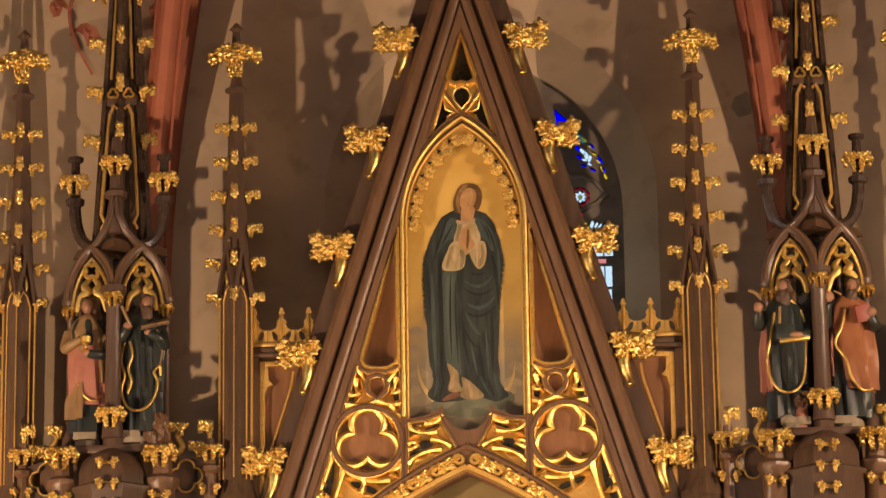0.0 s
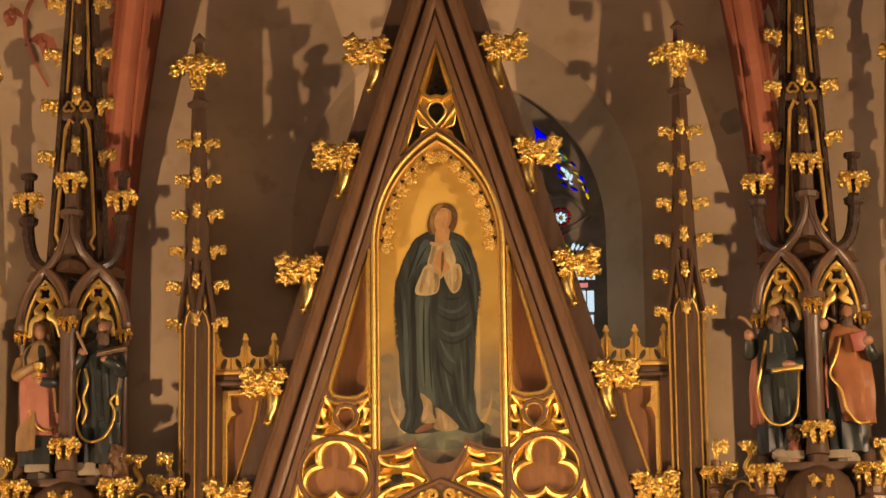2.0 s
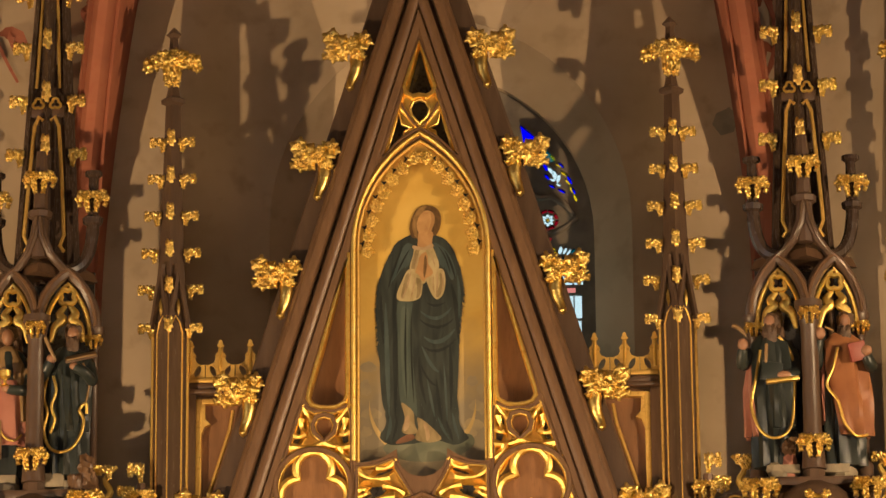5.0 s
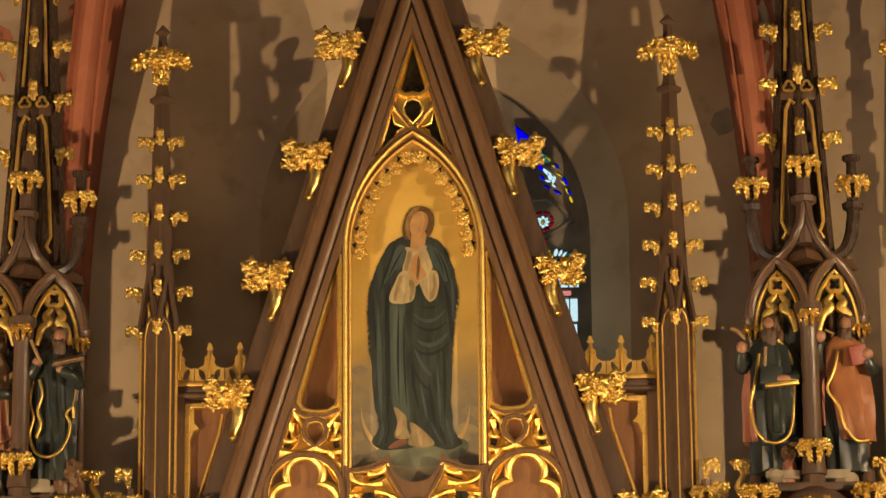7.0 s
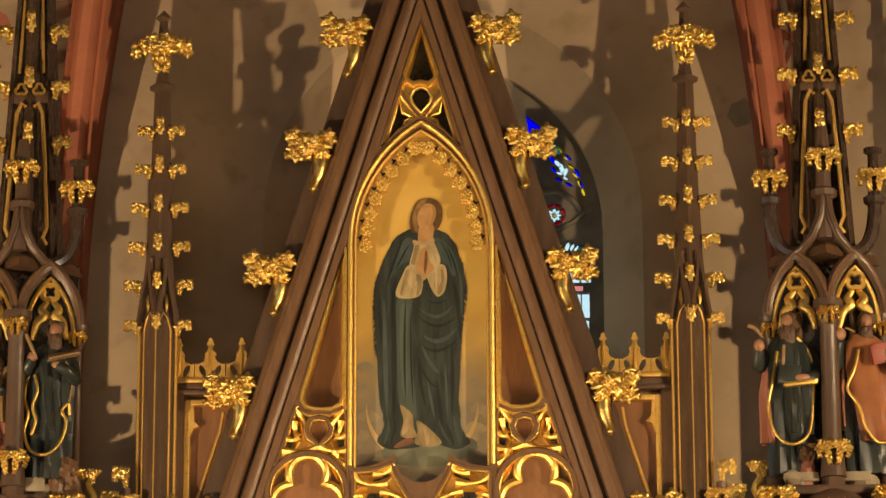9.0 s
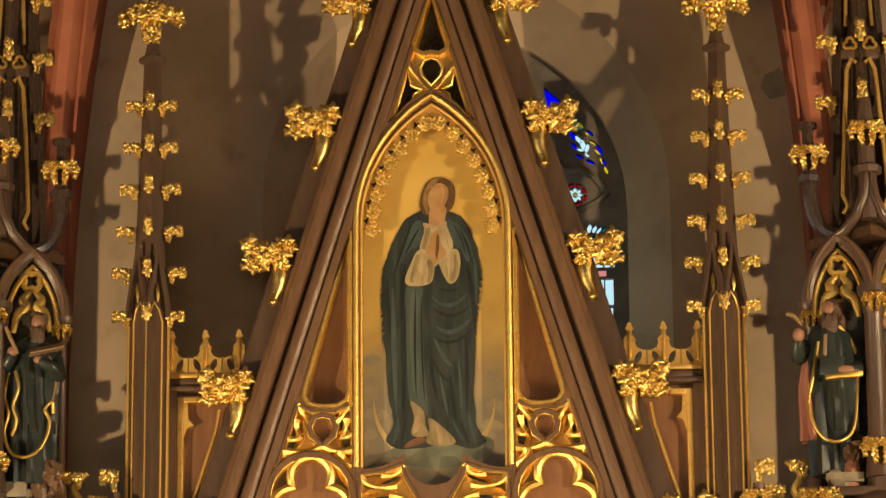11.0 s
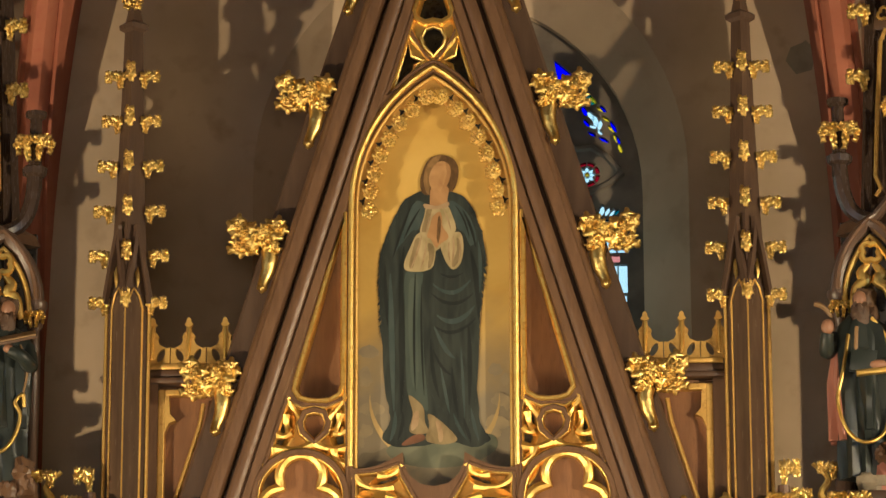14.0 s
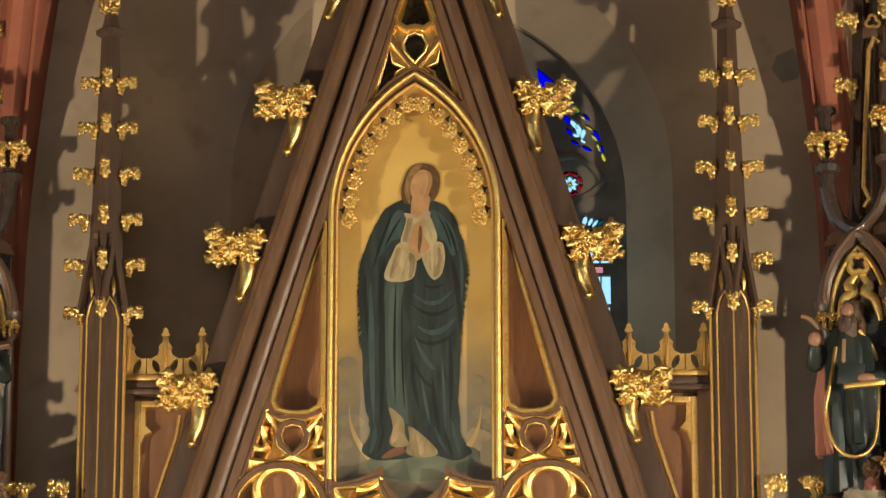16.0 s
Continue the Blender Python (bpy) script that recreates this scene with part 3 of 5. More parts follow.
left = side_holes()
openings = [("panel", left["panel"]), ("panel", mirror(left["panel"]))]
for k, v in left.items():
    if k != "panel":
        openings += [(k, v), (k, mirror(v))]
openings += [("kite", top_tri), ("pocket", top_pocket)]
n = 24
arch_pts = [(-1.2 + 2.4 * i / n, arch_z(-1.2 + 2.4 * i / n)) for i in range(n + 1)]
board_outer = [(-rake(5.30, -0.10), arch_z(1.2))] + arch_pts[1:-1] + [(rake(5.30, -0.10), arch_z(1.2)), (0.0, APEX - 0.10 / SL)]
field_l = [(-rake(6.70, -0.15), 6.70), (-0.66, 6.665), (-0.60, 6.672), (-0.54, 6.665), (-0.45, 6.70), (-0.432, 6.64), (-0.432, arch_z(0.432) + 0.20)]
field_l += [(-0.432 - 0.62 * i / 8, arch_z(0.432 + 0.62 * i / 8) + 0.20) for i in range(1, 9)]
field_l += [(-rake(5.75, -0.15), 5.75)]
field_low = [(-0.40, 6.315), (-0.27, 6.33), (-0.175, 6.365), (-0.155, 6.30), (-0.07, 6.19), (0.0, 6.165)] + [(-0.06 * i, arch_z(0.06 * i) + 0.20) for i in range(1, 7)] + [(-0.405, arch_z(0.405) + 0.20)]
field_low = [p for k, p in enumerate(field_low) if k not in (4, 5)]
field_top = [(0, 9.06), (-0.105, 8.72), (-0.24, 8.285), (-0.19, 8.32), (-0.13, 8.385), (-0.03, 8.452), (0, 8.46), (0.03, 8.452), (0.13, 8.385), (0.19, 8.32), (0.24, 8.285), (0.105, 8.72)]
fields = [field_l, mirror(field_l), field_low, mirror(field_low), field_top]
PANELS = [o for k, o in openings if k == "panel"]
PIERCED = [o for k, o in openings if k != "panel"]
gpart("face_board", plate(board_outer, [paint_hole] + PANELS + fields, FY0, FY1), WOOD, smooth=False)
for f in fields:
    gpart("gilt_border", tube(loop3(inset(f, 0.012), FY0 + 0.016), 0.013, closed=True), GOLD)
    gpart("fillet", tube(loop3(f, FY0 + 0.0), 0.010, closed=True), WOOD)
for f in (field_low, mirror(field_low)):
    gpart("gilt_ground", plate([(x * 1.01, z) for x, z in f], [], 0.078, 0.09), GOLD_FLAT, smooth=False)
for f in (field_l, mirror(field_l)):
    gpart("gilt_ground", plate(f, [], 0.078, 0.09), GOLD_FLAT, smooth=False)
# Near-black sheet behind the top tracery; its colour is the openings' shade.
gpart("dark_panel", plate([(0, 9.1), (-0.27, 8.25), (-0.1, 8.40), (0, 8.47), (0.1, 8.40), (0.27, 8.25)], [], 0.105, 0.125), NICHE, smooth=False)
gpart("gilt_ground", plate(field_top, [inset(top_tri, 0.004), inset(top_pocket, 0.004)] + [inset(o, 0.004) for k, o in openings if k == "mouchette"], 0.03, 0.055), GOLD, smooth=False)
gpart("back_board", plate([(-rake(5.30, -0.05), arch_z(1.25))] + [(x, z + 0.03) for x, z in arch_pts[1:-1]] + [(rake(5.30, -0.05), arch_z(1.25)), (0, APEX - 0.05 / SL)], [], 0.13, 0.30), WOOD_PANEL, "warm brown oak back panel", smooth=False)


def chamfer(loop, d_in, y_front, y_back):
    """A gilded sloping edge inside an opening."""
    b = bmesh.new()
    k = len(loop)
    far = inset(loop, d_in)
    near = inset(loop, -0.012)
    a = [b.verts.new((x, y_front - 0.004, z)) for x, z in near]
    c = [b.verts.new((x, y_back, z)) for x, z in far]
    e = [b.verts.new((x, y_back + 0.004, z)) for x, z in near]
    for i in range(k):
        j = (i + 1) % k
        b.faces.new((a[i], a[j], c[j], c[i]))
        b.faces.new((c[i], c[j], e[j], e[i]))
    return b


def bar(path, closed=False, r=0.018, name="gilt_bar", ridge=False, taper=None):
    """A gilded tracery bar, some with a brown fillet along the ridge."""
    ob = gpart(name, tube(loop3(path, FY0 + 0.026), r, closed=closed, n=8, flat=1.15, taper=taper), GOLD)
    if ridge:
        gpart("fillet", tube(loop3(path, FY0 + 0.026 - 0.95 * r), 0.62 * r, closed=closed, n=6), WOOD, parent=ob)


def bend(p0, p1, p2, n=8):
    out = []
    for i in range(n + 1):
        t = i / n
        out.append(tuple((1 - t) ** 2 * a + 2 * t * (1 - t) * b_ + t * t * c for a, b_, c in zip(p0, p1, p2)))
    return out


for k, v in openings:
    if k in ("panel", "kite"):
        gpart("gilt_edge", chamfer(v, 0.024, FY0, FY1 + 0.03), GOLD)
        gpart("gilt_bead", tube(loop3(v, FY0 - 0.004), 0.015, closed=True), GOLD)
    elif k == "trefoil":
        cx = sum(p[0] for p in v) / len(v)
        gpart("panel", plate(v, [], 0.062, 0.066), WOOD_PANEL, smooth=False)
        gpart("panel", plate(arc(cx, 6.195, 0.225, 0, 352, 44), [], 0.068, 0.074), WOOD, smooth=False)
        bar(v, True, 0.026, "gilt_trefoil")
        bar(arc(cx, 6.195, 0.232, 0, 352, 44), True, 0.030, "gilt_ring", True)
    elif k.startswith("leaf") or k.startswith("dagger"):
        # No hole here: a near-black plate gives the opening its shade.
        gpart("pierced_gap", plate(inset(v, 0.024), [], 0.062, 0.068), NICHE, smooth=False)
        gpart("gilt_rim", chamfer(v, 0.028, FY0 + 0.012, 0.060), GOLD)
    elif k in ("pocket", "mouchette"):
        low = sum(p[1] for p in v) / len(v) < 8
        # Upper openings get a near-black sheet coloured as shade.
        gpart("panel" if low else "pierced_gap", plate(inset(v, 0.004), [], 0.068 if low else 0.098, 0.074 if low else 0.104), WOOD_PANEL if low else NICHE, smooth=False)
        bar(v, True, 0.024 if low else 0.010, ridge=low)
for sx in (-1, 1):
    def F(*pts):
        return [(sx * x, z) for x, z in pts]
    curves = [
        F(*bend((0.735, 6.70), (0.70, 6.64), (0.668, 6.60))), F(*bend((0.445, 6.71), (0.49, 6.64), (0.532, 6.60))),
        F(*bend((0.60, 6.475), (0.68, 6.43), (0.815, 6.45))), F(*bend((0.60, 6.475), (0.53, 6.43), (0.435, 6.45))),
        F(*bend((0.79, 6.52), (0.75, 6.50), (0.72, 6.53))), F(*bend((0.72, 6.53), (0.745, 6.56), (0.745, 6.62))),
        F(*bend((0.445, 6.54), (0.475, 6.51), (0.50, 6.53))), F(*bend((0.50, 6.53), (0.475, 6.56), (0.468, 6.62))),
        F(*bend((0.86, 6.36), (0.80, 6.40), (0.80, 6.45))), F(*bend((0.44, 6.36), (0.50, 6.39), (0.50, 6.44))),
        F(*bend((0.90, 6.13), (0.93, 5.98), (1.06, 5.70))), F(*bend((0.90, 6.13), (1.0, 6.02), (1.12, 5.72))),
        F(*bend((0.96, 5.93), (1.00, 5.90), (0.985, 5.84))), F(*bend((0.985, 5.84), (0.96, 5.80), (0.93, 5.83))),
        F(*bend((0.83, 6.02), (0.86, 5.85), (0.95, 5.66))), F(*bend((0.80, 5.995), (0.69, 5.89), (0.52, 5.93))),
        F(*bend((0.52, 6.00), (0.47, 5.99), (0.44, 6.03))), F(*bend((0.70, 5.96), (0.68, 5.90), (0.72, 5.84))),
        F(*bend((0.40, 6.30), (0.34, 6.22), (0.20, 6.25))), F(*bend((0.40, 6.03), (0.34, 6.12), (0.17, 6.13))), F(*bend((0.395, 6.17), (0.35, 6.19), (0.33, 6.165))), F(*bend((0.33, 6.165), (0.35, 6.14), (0.395, 6.13))),
        F(*bend((0.28, 6.31), (0.20, 6.29), (0.165, 6.36))), F(*bend((0.24, 6.20), (0.16, 6.19), (0.10, 6.145))),
    ]
    top_curves = [F(*bend((0.112, 8.80), (0.098, 8.70), (0.03, 8.672))), F(*bend((0.02, 8.49), (0.07, 8.53), (0.125, 8.61))), F(*bend((0.155, 8.60), (0.175, 8.50), (0.228, 8.33)))]
    for c in top_curves:
        bar(c, r=0.011, taper=lambda u: 1.5 - 0.75 * math.sin(math.pi * u))
    bar(F(*bend((0.0, 8.462), (0.09, 8.55), (0.14, 8.70))), r=0.012, ridge=True)
    for c in curves:
        bar(c, r=0.020, taper=lambda u: 1.5 - 0.75 * math.sin(math.pi * u))

# frame of the painting
frame_path = [(jamb + 0.012, 6.35), (jamb + 0.012, 7.0)] + pointed(0, jamb + 0.012, spring, 0.735) + [(-jamb - 0.012, 7.0), (-jamb - 0.012, 6.35)]
gpart("picture_moulding", tube(loop3(frame_path, -0.006), 0.016, n=8), GOLD)
frame_in = [(jamb - 0.012, 6.345), (jamb - 0.012, 7.0)] + pointed(0, jamb - 0.012, spring, 0.69) + [(-jamb + 0.012, 7.0), (-jamb + 0.012, 6.345)]
gpart("picture_moulding", tube(loop3(frame_in, 0.03), 0.011, n=8), GOLD_FLAT)
for s in (-1, 1):
    gpart("gilt_strip", tube([(s * 0.447, -0.008, 6.68), (s * 0.447, -0.008, 7.665)], 0.009), GOLD)
# flat gilt band under the cusps
b_out = pointed(0, jamb - 0.005, spring, 0.70)
b_in = pointed(0, jamb - 0.075, spring - 0.02, 0.61)
gpart("arch_band", plate(b_out + b_in[::-1], [], 0.045, 0.075), GOLD_FLAT, smooth=False)
vine = mesh_of(carved([(-0.028, -0.012, 0.008, 0.02, 0.018, 0.018), (0.028, -0.012, 0.008, 0.02, 0.018, 0.018), (0, -0.006, 0.026, 0.018, 0.016, 0.02), (0, 0, -0.014, 0.03, 0.012, 0.013)], 3), "cusp_leaf", GOLD_LEAF, angle=80)
# Near-black slits laid on the band as painted shade between cusps.
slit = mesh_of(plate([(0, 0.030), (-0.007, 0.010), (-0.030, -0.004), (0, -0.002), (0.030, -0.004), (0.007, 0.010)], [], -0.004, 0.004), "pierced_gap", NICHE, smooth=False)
for s in (-1, 1):
    half = pointed(0, jamb - 0.07, spring - 0.02, 0.62, 15)
    for i in range(8):
        x, z = half[i * 2]
        o = part("cusp_leaf", vine, None, gable, loc=(s * x, 0.03, z - ZB))
        o.rotation_euler = (0, s * radians(-(82 - 6 * i)) + (0 if i % 2 else 0.25), 0)
        o.scale = (1.0, 1.1, 1.15)
        if i:
            x2, z2 = pointed(0, jamb - 0.045, spring - 0.02, 0.655, 15)[i * 2 - 1]
            o = part("pierced_gap", slit, None, gable, loc=(s * x2, 0.044, z2 - ZB))
            o.rotation_euler = (0, s * radians(82 - 6 * i), 0)
# vine on the great arch below
leafm = mesh_of(carved([(0, 0, 0, 0.042, 0.022, 0.03), (0.03, -0.006, 0.018, 0.022, 0.02, 0.02), (-0.028, -0.006, 0.02, 0.024, 0.02, 0.02), (0.03, -0.004, -0.02, 0.02, 0.016, 0.016), (-0.03, -0.004, -0.018, 0.02, 0.016, 0.016), (0, -0.014, 0.0, 0.016, 0.018, 0.016)], 8), "vine_leaf", GOLD_LEAF)
curl = mesh_of(tube([(0.035 * (1 - u * 0.75) * math.cos(9 * u), 0, 0.035 * (1 - u * 0.75) * math.sin(9 * u)) for u in [i / 14 for i in range(15)]], 0.011, n=6), "vine_curl", GOLD)
for s in (-1, 1):
    for i in range(7):
        x = 0.055 + 0.155 * i
        sl = -0.42 - 0.5 * x
        for nm, me, dx in (("vine_curl", curl, 0.0), ("vine_leaf", leafm, 0.085)):
            xx = x + dx
            o = part(nm, me, None, gable, loc=(s * xx, -0.02, arch_z(xx) + 0.105 - ZB))
            o.rotation_euler = (0, -s * math.atan(sl), 0)
            o.scale = (s * 1.2, 1, 1.2)
    gpart("arch_moulding", tube([(s * 1.15 * i / 16, -0.02, arch_z(1.15 * i / 16) + 0.175) for i in range(17)], 0.016), WOOD)
    gpart("arch_moulding", tube([(s * 1.15 * i / 16, -0.025, arch_z(1.15 * i / 16) + 0.03) for i in range(17)], 0.026), GOLD_FLAT)
    gpart("arch_moulding", tube([(s * 1.15 * i / 16, -0.01, arch_z(1.15 * i / 16) + 0.005) for i in range(17)], 0.018), WOOD)
tagged(part("lower_panel", plate([(-1.3, 4.4), (1.3, 4.4), (1.3, 5.6), (0.9, 6.1), (-0.9, 6.1), (-1.3, 5.6)], [], 0.31, 0.35), ARCH_PANEL, smooth=False), "olive-brown painted panel inside the altar arch", "panel")

# crockets up the slopes
crocket_lobes = [(-0.10, -0.01, 0.07, 0.062, 0.03, 0.052), (-0.105, -0.015, -0.03, 0.06, 0.03, 0.045), (-0.02, -0.025, 0.02, 0.06, 0.04, 0.055), (0.09, -0.01, 0.055, 0.068, 0.035, 0.055),
                 (0.055, -0.02, -0.005, 0.05, 0.04, 0.045), (0.085, -0.02, -0.045, 0.035, 0.03, 0.03), (-0.045, -0.02, -0.045, 0.045, 0.035, 0.03), (0.03, -0.045, 0.05, 0.024, 0.024, 0.024), (-0.075, -0.04, 0.035, 0.022, 0.022, 0.02),
                 (-0.12, -0.035, 0.075, 0.018, 0.018, 0.018), (-0.115, -0.035, -0.02, 0.018, 0.018, 0.018), (0.10, -0.04, 0.065, 0.02, 0.02, 0.02), (-0.03, -0.055, 0.0, 0.02, 0.018, 0.02), (0.02, -0.04, 0.0, 0.03, 0.025, 0.03)]
b = carved(crocket_lobes, 11, 3)
b = tube([(0.05, -0.01, -0.04), (0.062, -0.02, -0.09), (0.05, -0.02, -0.15), (0.025, -0.02, -0.205), (0.018, -0.03, -0.235)], 0.042, b, n=8, flat=0.7, taper=lambda t: 1.0 - 0.3 * t + 0.12 * math.sin(6 * t))
b = blobs([(0.02, -0.035, -0.24, 0.024, 0.03, 0.02)], 2, 0.2, 2, bm=b)
crocket_mesh = mesh_of(b, "crocket", GOLD_LEAF, angle=80)
CR = [(8.975, 0.02), (8.265, 0.0), (7.51, 0.0), (6.775, 0.0), (6.045, 0.0)]
for s in (-1, 1):
    for z, dx in CR:
        o = part("crocket", crocket_mesh, None, gable, "gilded leaf crocket", loc=(s * (rake(z, 0.25) + dx), -0.02, z - ZB))
        o.scale = (-0.94 * s, 1.1, 1.06)
        o.rotation_euler = (0, random.uniform(-0.05, 0.05), 0)

# ---- the painting ----
PY = 0.105
painting = thing("altar_painting", (0, PY, 6.2), "gold-ground altar painting of a robed standing figure on clouds", "painting")


def paint(name, loop, mat, level, label=""):
    b = plate(loop, [], -0.0015 * level, -0.0015 * level + 0.001)
    bmesh.ops.translate(b, vec=(0, 0, -6.2), verts=b.verts[:])
    return part(name, b, mat, painting, label, smooth=False)


def soft(pts, k=5):
    """A smooth closed outline through a few corners."""
    out, n = [], len(pts)
    for i in range(n):
        p = [Vector(pts[(i + d) % n]) for d in (-1, 0, 1, 2)]
        for j in range(k):
            t = j / k
            q = 0.5 * (2 * p[1] + (p[2] - p[0]) * t + (2 * p[0] - 5 * p[1] + 4 * p[2] - p[3]) * t * t + (3 * p[1] - p[0] - 3 * p[2] + p[3]) * t ** 3)
            out.append((q.x, q.y))
    return out


bg = plate(pointed(0, jamb + 0.01, spring, 0.72) + [(-jamb - 0.01, 6.2), (jamb + 0.01, 6.2)], [], 0.002, 0.02)
part("canvas", bg, P_SKY, painting, "gold-toned painted sky", smooth=False)
painting.children[0].location = (0, 0, -6.2)
paint("cloud_bank", soft([(-0.385, 6.22), (-0.38, 6.42), (-0.30, 6.44), (-0.22, 6.47), (-0.08, 6.45), (0.1, 6.46), (0.25, 6.47), (0.33, 6.43), (0.385, 6.40), (0.385, 6.22), (0, 6.205)]), P_CLOUD, 1)
paint("cloud_foot", soft([(-0.20, 6.40), (-0.24, 6.46), (-0.12, 6.51), (0.08, 6.50), (0.24, 6.53), (0.31, 6.51), (0.30, 6.44), (0.15, 6.37), (-0.05, 6.36)]), P_CLOUD_GREEN, 2)
moon = arc(0.0, 6.70, 0.33, 172, 368, 26) + arc(0.0, 6.746, 0.3268, 360, 180, 26)[1:-1]
paint("crescent", moon, P_MOON, 1.75)
def ragged(loop):
    return [(x + 0.010 * noise.noise(Vector((x * 60, z * 60, 3))), z + 0.010 * noise.noise(Vector((x * 60, z * 60, 8)))) for x, z in loop]


paint("mantle", ragged(soft([(-0.07, 7.80), (-0.16, 7.74), (-0.225, 7.62), (-0.275, 7.47), (-0.285, 7.3), (-0.27, 7.05), (-0.25, 6.75), (-0.225, 6.60), (-0.265, 6.52), (-0.20, 6.47), (-0.05, 6.47), (0.10, 6.49), (0.2, 6.46), (0.28, 6.50), (0.25, 6.55), (0.225, 6.62), (0.215, 6.9), (0.235, 7.2), (0.26, 7.42), (0.235, 7.6), (0.18, 7.73), (0.10, 7.79)])), P_MANTLE, 3)
paint("mantle_fold", soft([(-0.091, 7.746), (-0.142, 7.666), (-0.174, 7.574), (-0.206, 7.481), (-0.168, 7.521), (-0.117, 7.587), (-0.082, 7.600), (-0.046, 7.680), (-0.033, 7.719)]), P_MANTLE_LIT, 4)
paint("mantle_fold", soft([(0.076, 7.746), (0.133, 7.719), (0.184, 7.653), (0.216, 7.547), (0.184, 7.508), (0.152, 7.574), (0.120, 7.600), (0.088, 7.680)]), P_MANTLE_LIT, 4)
paint("gown_front", soft([(-0.146, 7.369), (-0.052, 7.356), (-0.061, 7.178), (-0.052, 6.913), (-0.033, 6.656), (-0.082, 6.702), (-0.133, 6.728), (-0.146, 6.913), (-0.151, 7.178)]), P_GOWN, 4)
paint("gown_front", soft([(-0.129, 7.310), (-0.082, 7.310), (-0.087, 7.098), (-0.082, 6.808), (-0.110, 6.781), (-0.129, 6.979)]), P_GOWN_LIT, 4.05)
paint("drape", soft([(-0.052, 7.369), (0.031, 7.382), (0.146, 7.382), (0.216, 7.323), (0.227, 7.098), (0.220, 6.847), (0.197, 6.649), (0.152, 6.583), (0.076, 6.623), (-0.027, 6.755), (-0.052, 6.979), (-0.061, 7.178)]), P_MANTLE, 4.2)
paint("gown", soft([(-0.040, 7.717), (0.018, 7.726), (0.067, 7.719), (0.092, 7.666), (0.110, 7.590), (0.063, 7.541), (0.005, 7.481), (-0.044, 7.541), (-0.074, 7.584), (-0.052, 7.666)]), P_CREAM, 5)
paint("gown_fold", soft([(-0.033, 7.706), (-0.010, 7.706), (-0.033, 7.627), (-0.046, 7.554), (-0.065, 7.584), (-0.049, 7.660)]), P_CREAM_DIM, 5.1)
paint("sleeve", soft([(-0.087, 7.571), (-0.038, 7.577), (-0.031, 7.541), (0.005, 7.505), (-0.005, 7.405), (-0.046, 7.377), (-0.097, 7.373), (-0.146, 7.382), (-0.154, 7.422), (-0.120, 7.508)]), P_CREAM, 6)
paint("sleeve_fold", soft([(-0.097, 7.541), (-0.074, 7.547), (-0.091, 7.468), (-0.110, 7.396), (-0.129, 7.402), (-0.113, 7.481)]), P_CREAM_DIM, 6.1)
paint("sleeve_fold", soft([(-0.033, 7.521), (0.000, 7.497), (-0.010, 7.413), (-0.033, 7.392), (-0.028, 7.455)]), P_CREAM_DIM, 6.12)
paint("sleeve", soft([(0.067, 7.561), (0.108, 7.579), (0.138, 7.567), (0.149, 7.495), (0.133, 7.415), (0.097, 7.382), (0.067, 7.409), (0.041, 7.468), (0.033, 7.510)]), P_CREAM, 6)
paint("sleeve_fold", soft([(0.114, 7.547), (0.136, 7.521), (0.131, 7.442), (0.101, 7.396), (0.088, 7.413), (0.114, 7.481)]), P_CREAM_DIM, 6.1)
paint("joined_shape", soft([(0.026, 7.687), (-0.008, 7.661), (-0.023, 7.611), (-0.038, 7.558), (-0.018, 7.542), (0.008, 7.497), (0.031, 7.518), (0.067, 7.542), (0.069, 7.566), (0.041, 7.614), (0.038, 7.661)]), P_BROWN, 7)
paint("joined_shape", soft([(0.023, 7.666), (0.015, 7.614), (0.012, 7.547), (0.020, 7.521), (0.031, 7.574), (0.033, 7.640)]), P_HAIR, 7.1)
paint("hair", soft([(0.031, 7.990), (-0.027, 7.968), (-0.061, 7.904), (-0.074, 7.838), (-0.061, 7.788), (-0.033, 7.777), (0.024, 7.785), (0.076, 7.791), (0.100, 7.804), (0.120, 7.854), (0.123, 7.920), (0.095, 7.970)]), P_HAIR, 5.5)
paint("neck", soft([(-0.010, 7.822), (-0.023, 7.748), (-0.018, 7.717), (0.024, 7.709), (0.061, 7.719), (0.067, 7.756), (0.069, 7.818)]), P_BROWN, 6)
paint("head", soft([(0.015, 7.949), (-0.017, 7.907), (-0.027, 7.851), (-0.010, 7.806), (0.026, 7.785), (0.061, 7.820), (0.083, 7.878), (0.082, 7.925), (0.051, 7.953)]), P_SKIN, 7)
paint("head_shade", soft([(0.059, 7.946), (0.082, 7.925), (0.083, 7.878), (0.061, 7.820), (0.033, 7.788), (0.051, 7.838), (0.064, 7.891)]), P_BROWN, 7.1)
paint("lock", soft([(0.033, 7.986), (-0.010, 7.970), (-0.046, 7.911), (-0.054, 7.838), (-0.033, 7.780), (-0.023, 7.818), (-0.028, 7.858), (-0.015, 7.911), (0.018, 7.953)]), P_HAIR_LIT, 8)
paint("lock", soft([(0.044, 7.981), (0.085, 7.960), (0.105, 7.904), (0.100, 7.825), (0.085, 7.796), (0.085, 7.865), (0.082, 7.924)]), P_HAIR, 8)
paint("collar", soft([(-0.051, 7.730), (0.012, 7.719), (0.070, 7.738), (0.069, 7.711), (0.012, 7.701), (-0.046, 7.706)]), P_HEM, 7.5)
paint("hem", soft([(-0.131, 6.728), (-0.082, 6.699), (-0.054, 6.660), (-0.049, 6.596), (-0.033, 6.541), (-0.091, 6.530), (-0.128, 6.554), (-0.110, 6.636)]), P_CREAM_DIM, 5)
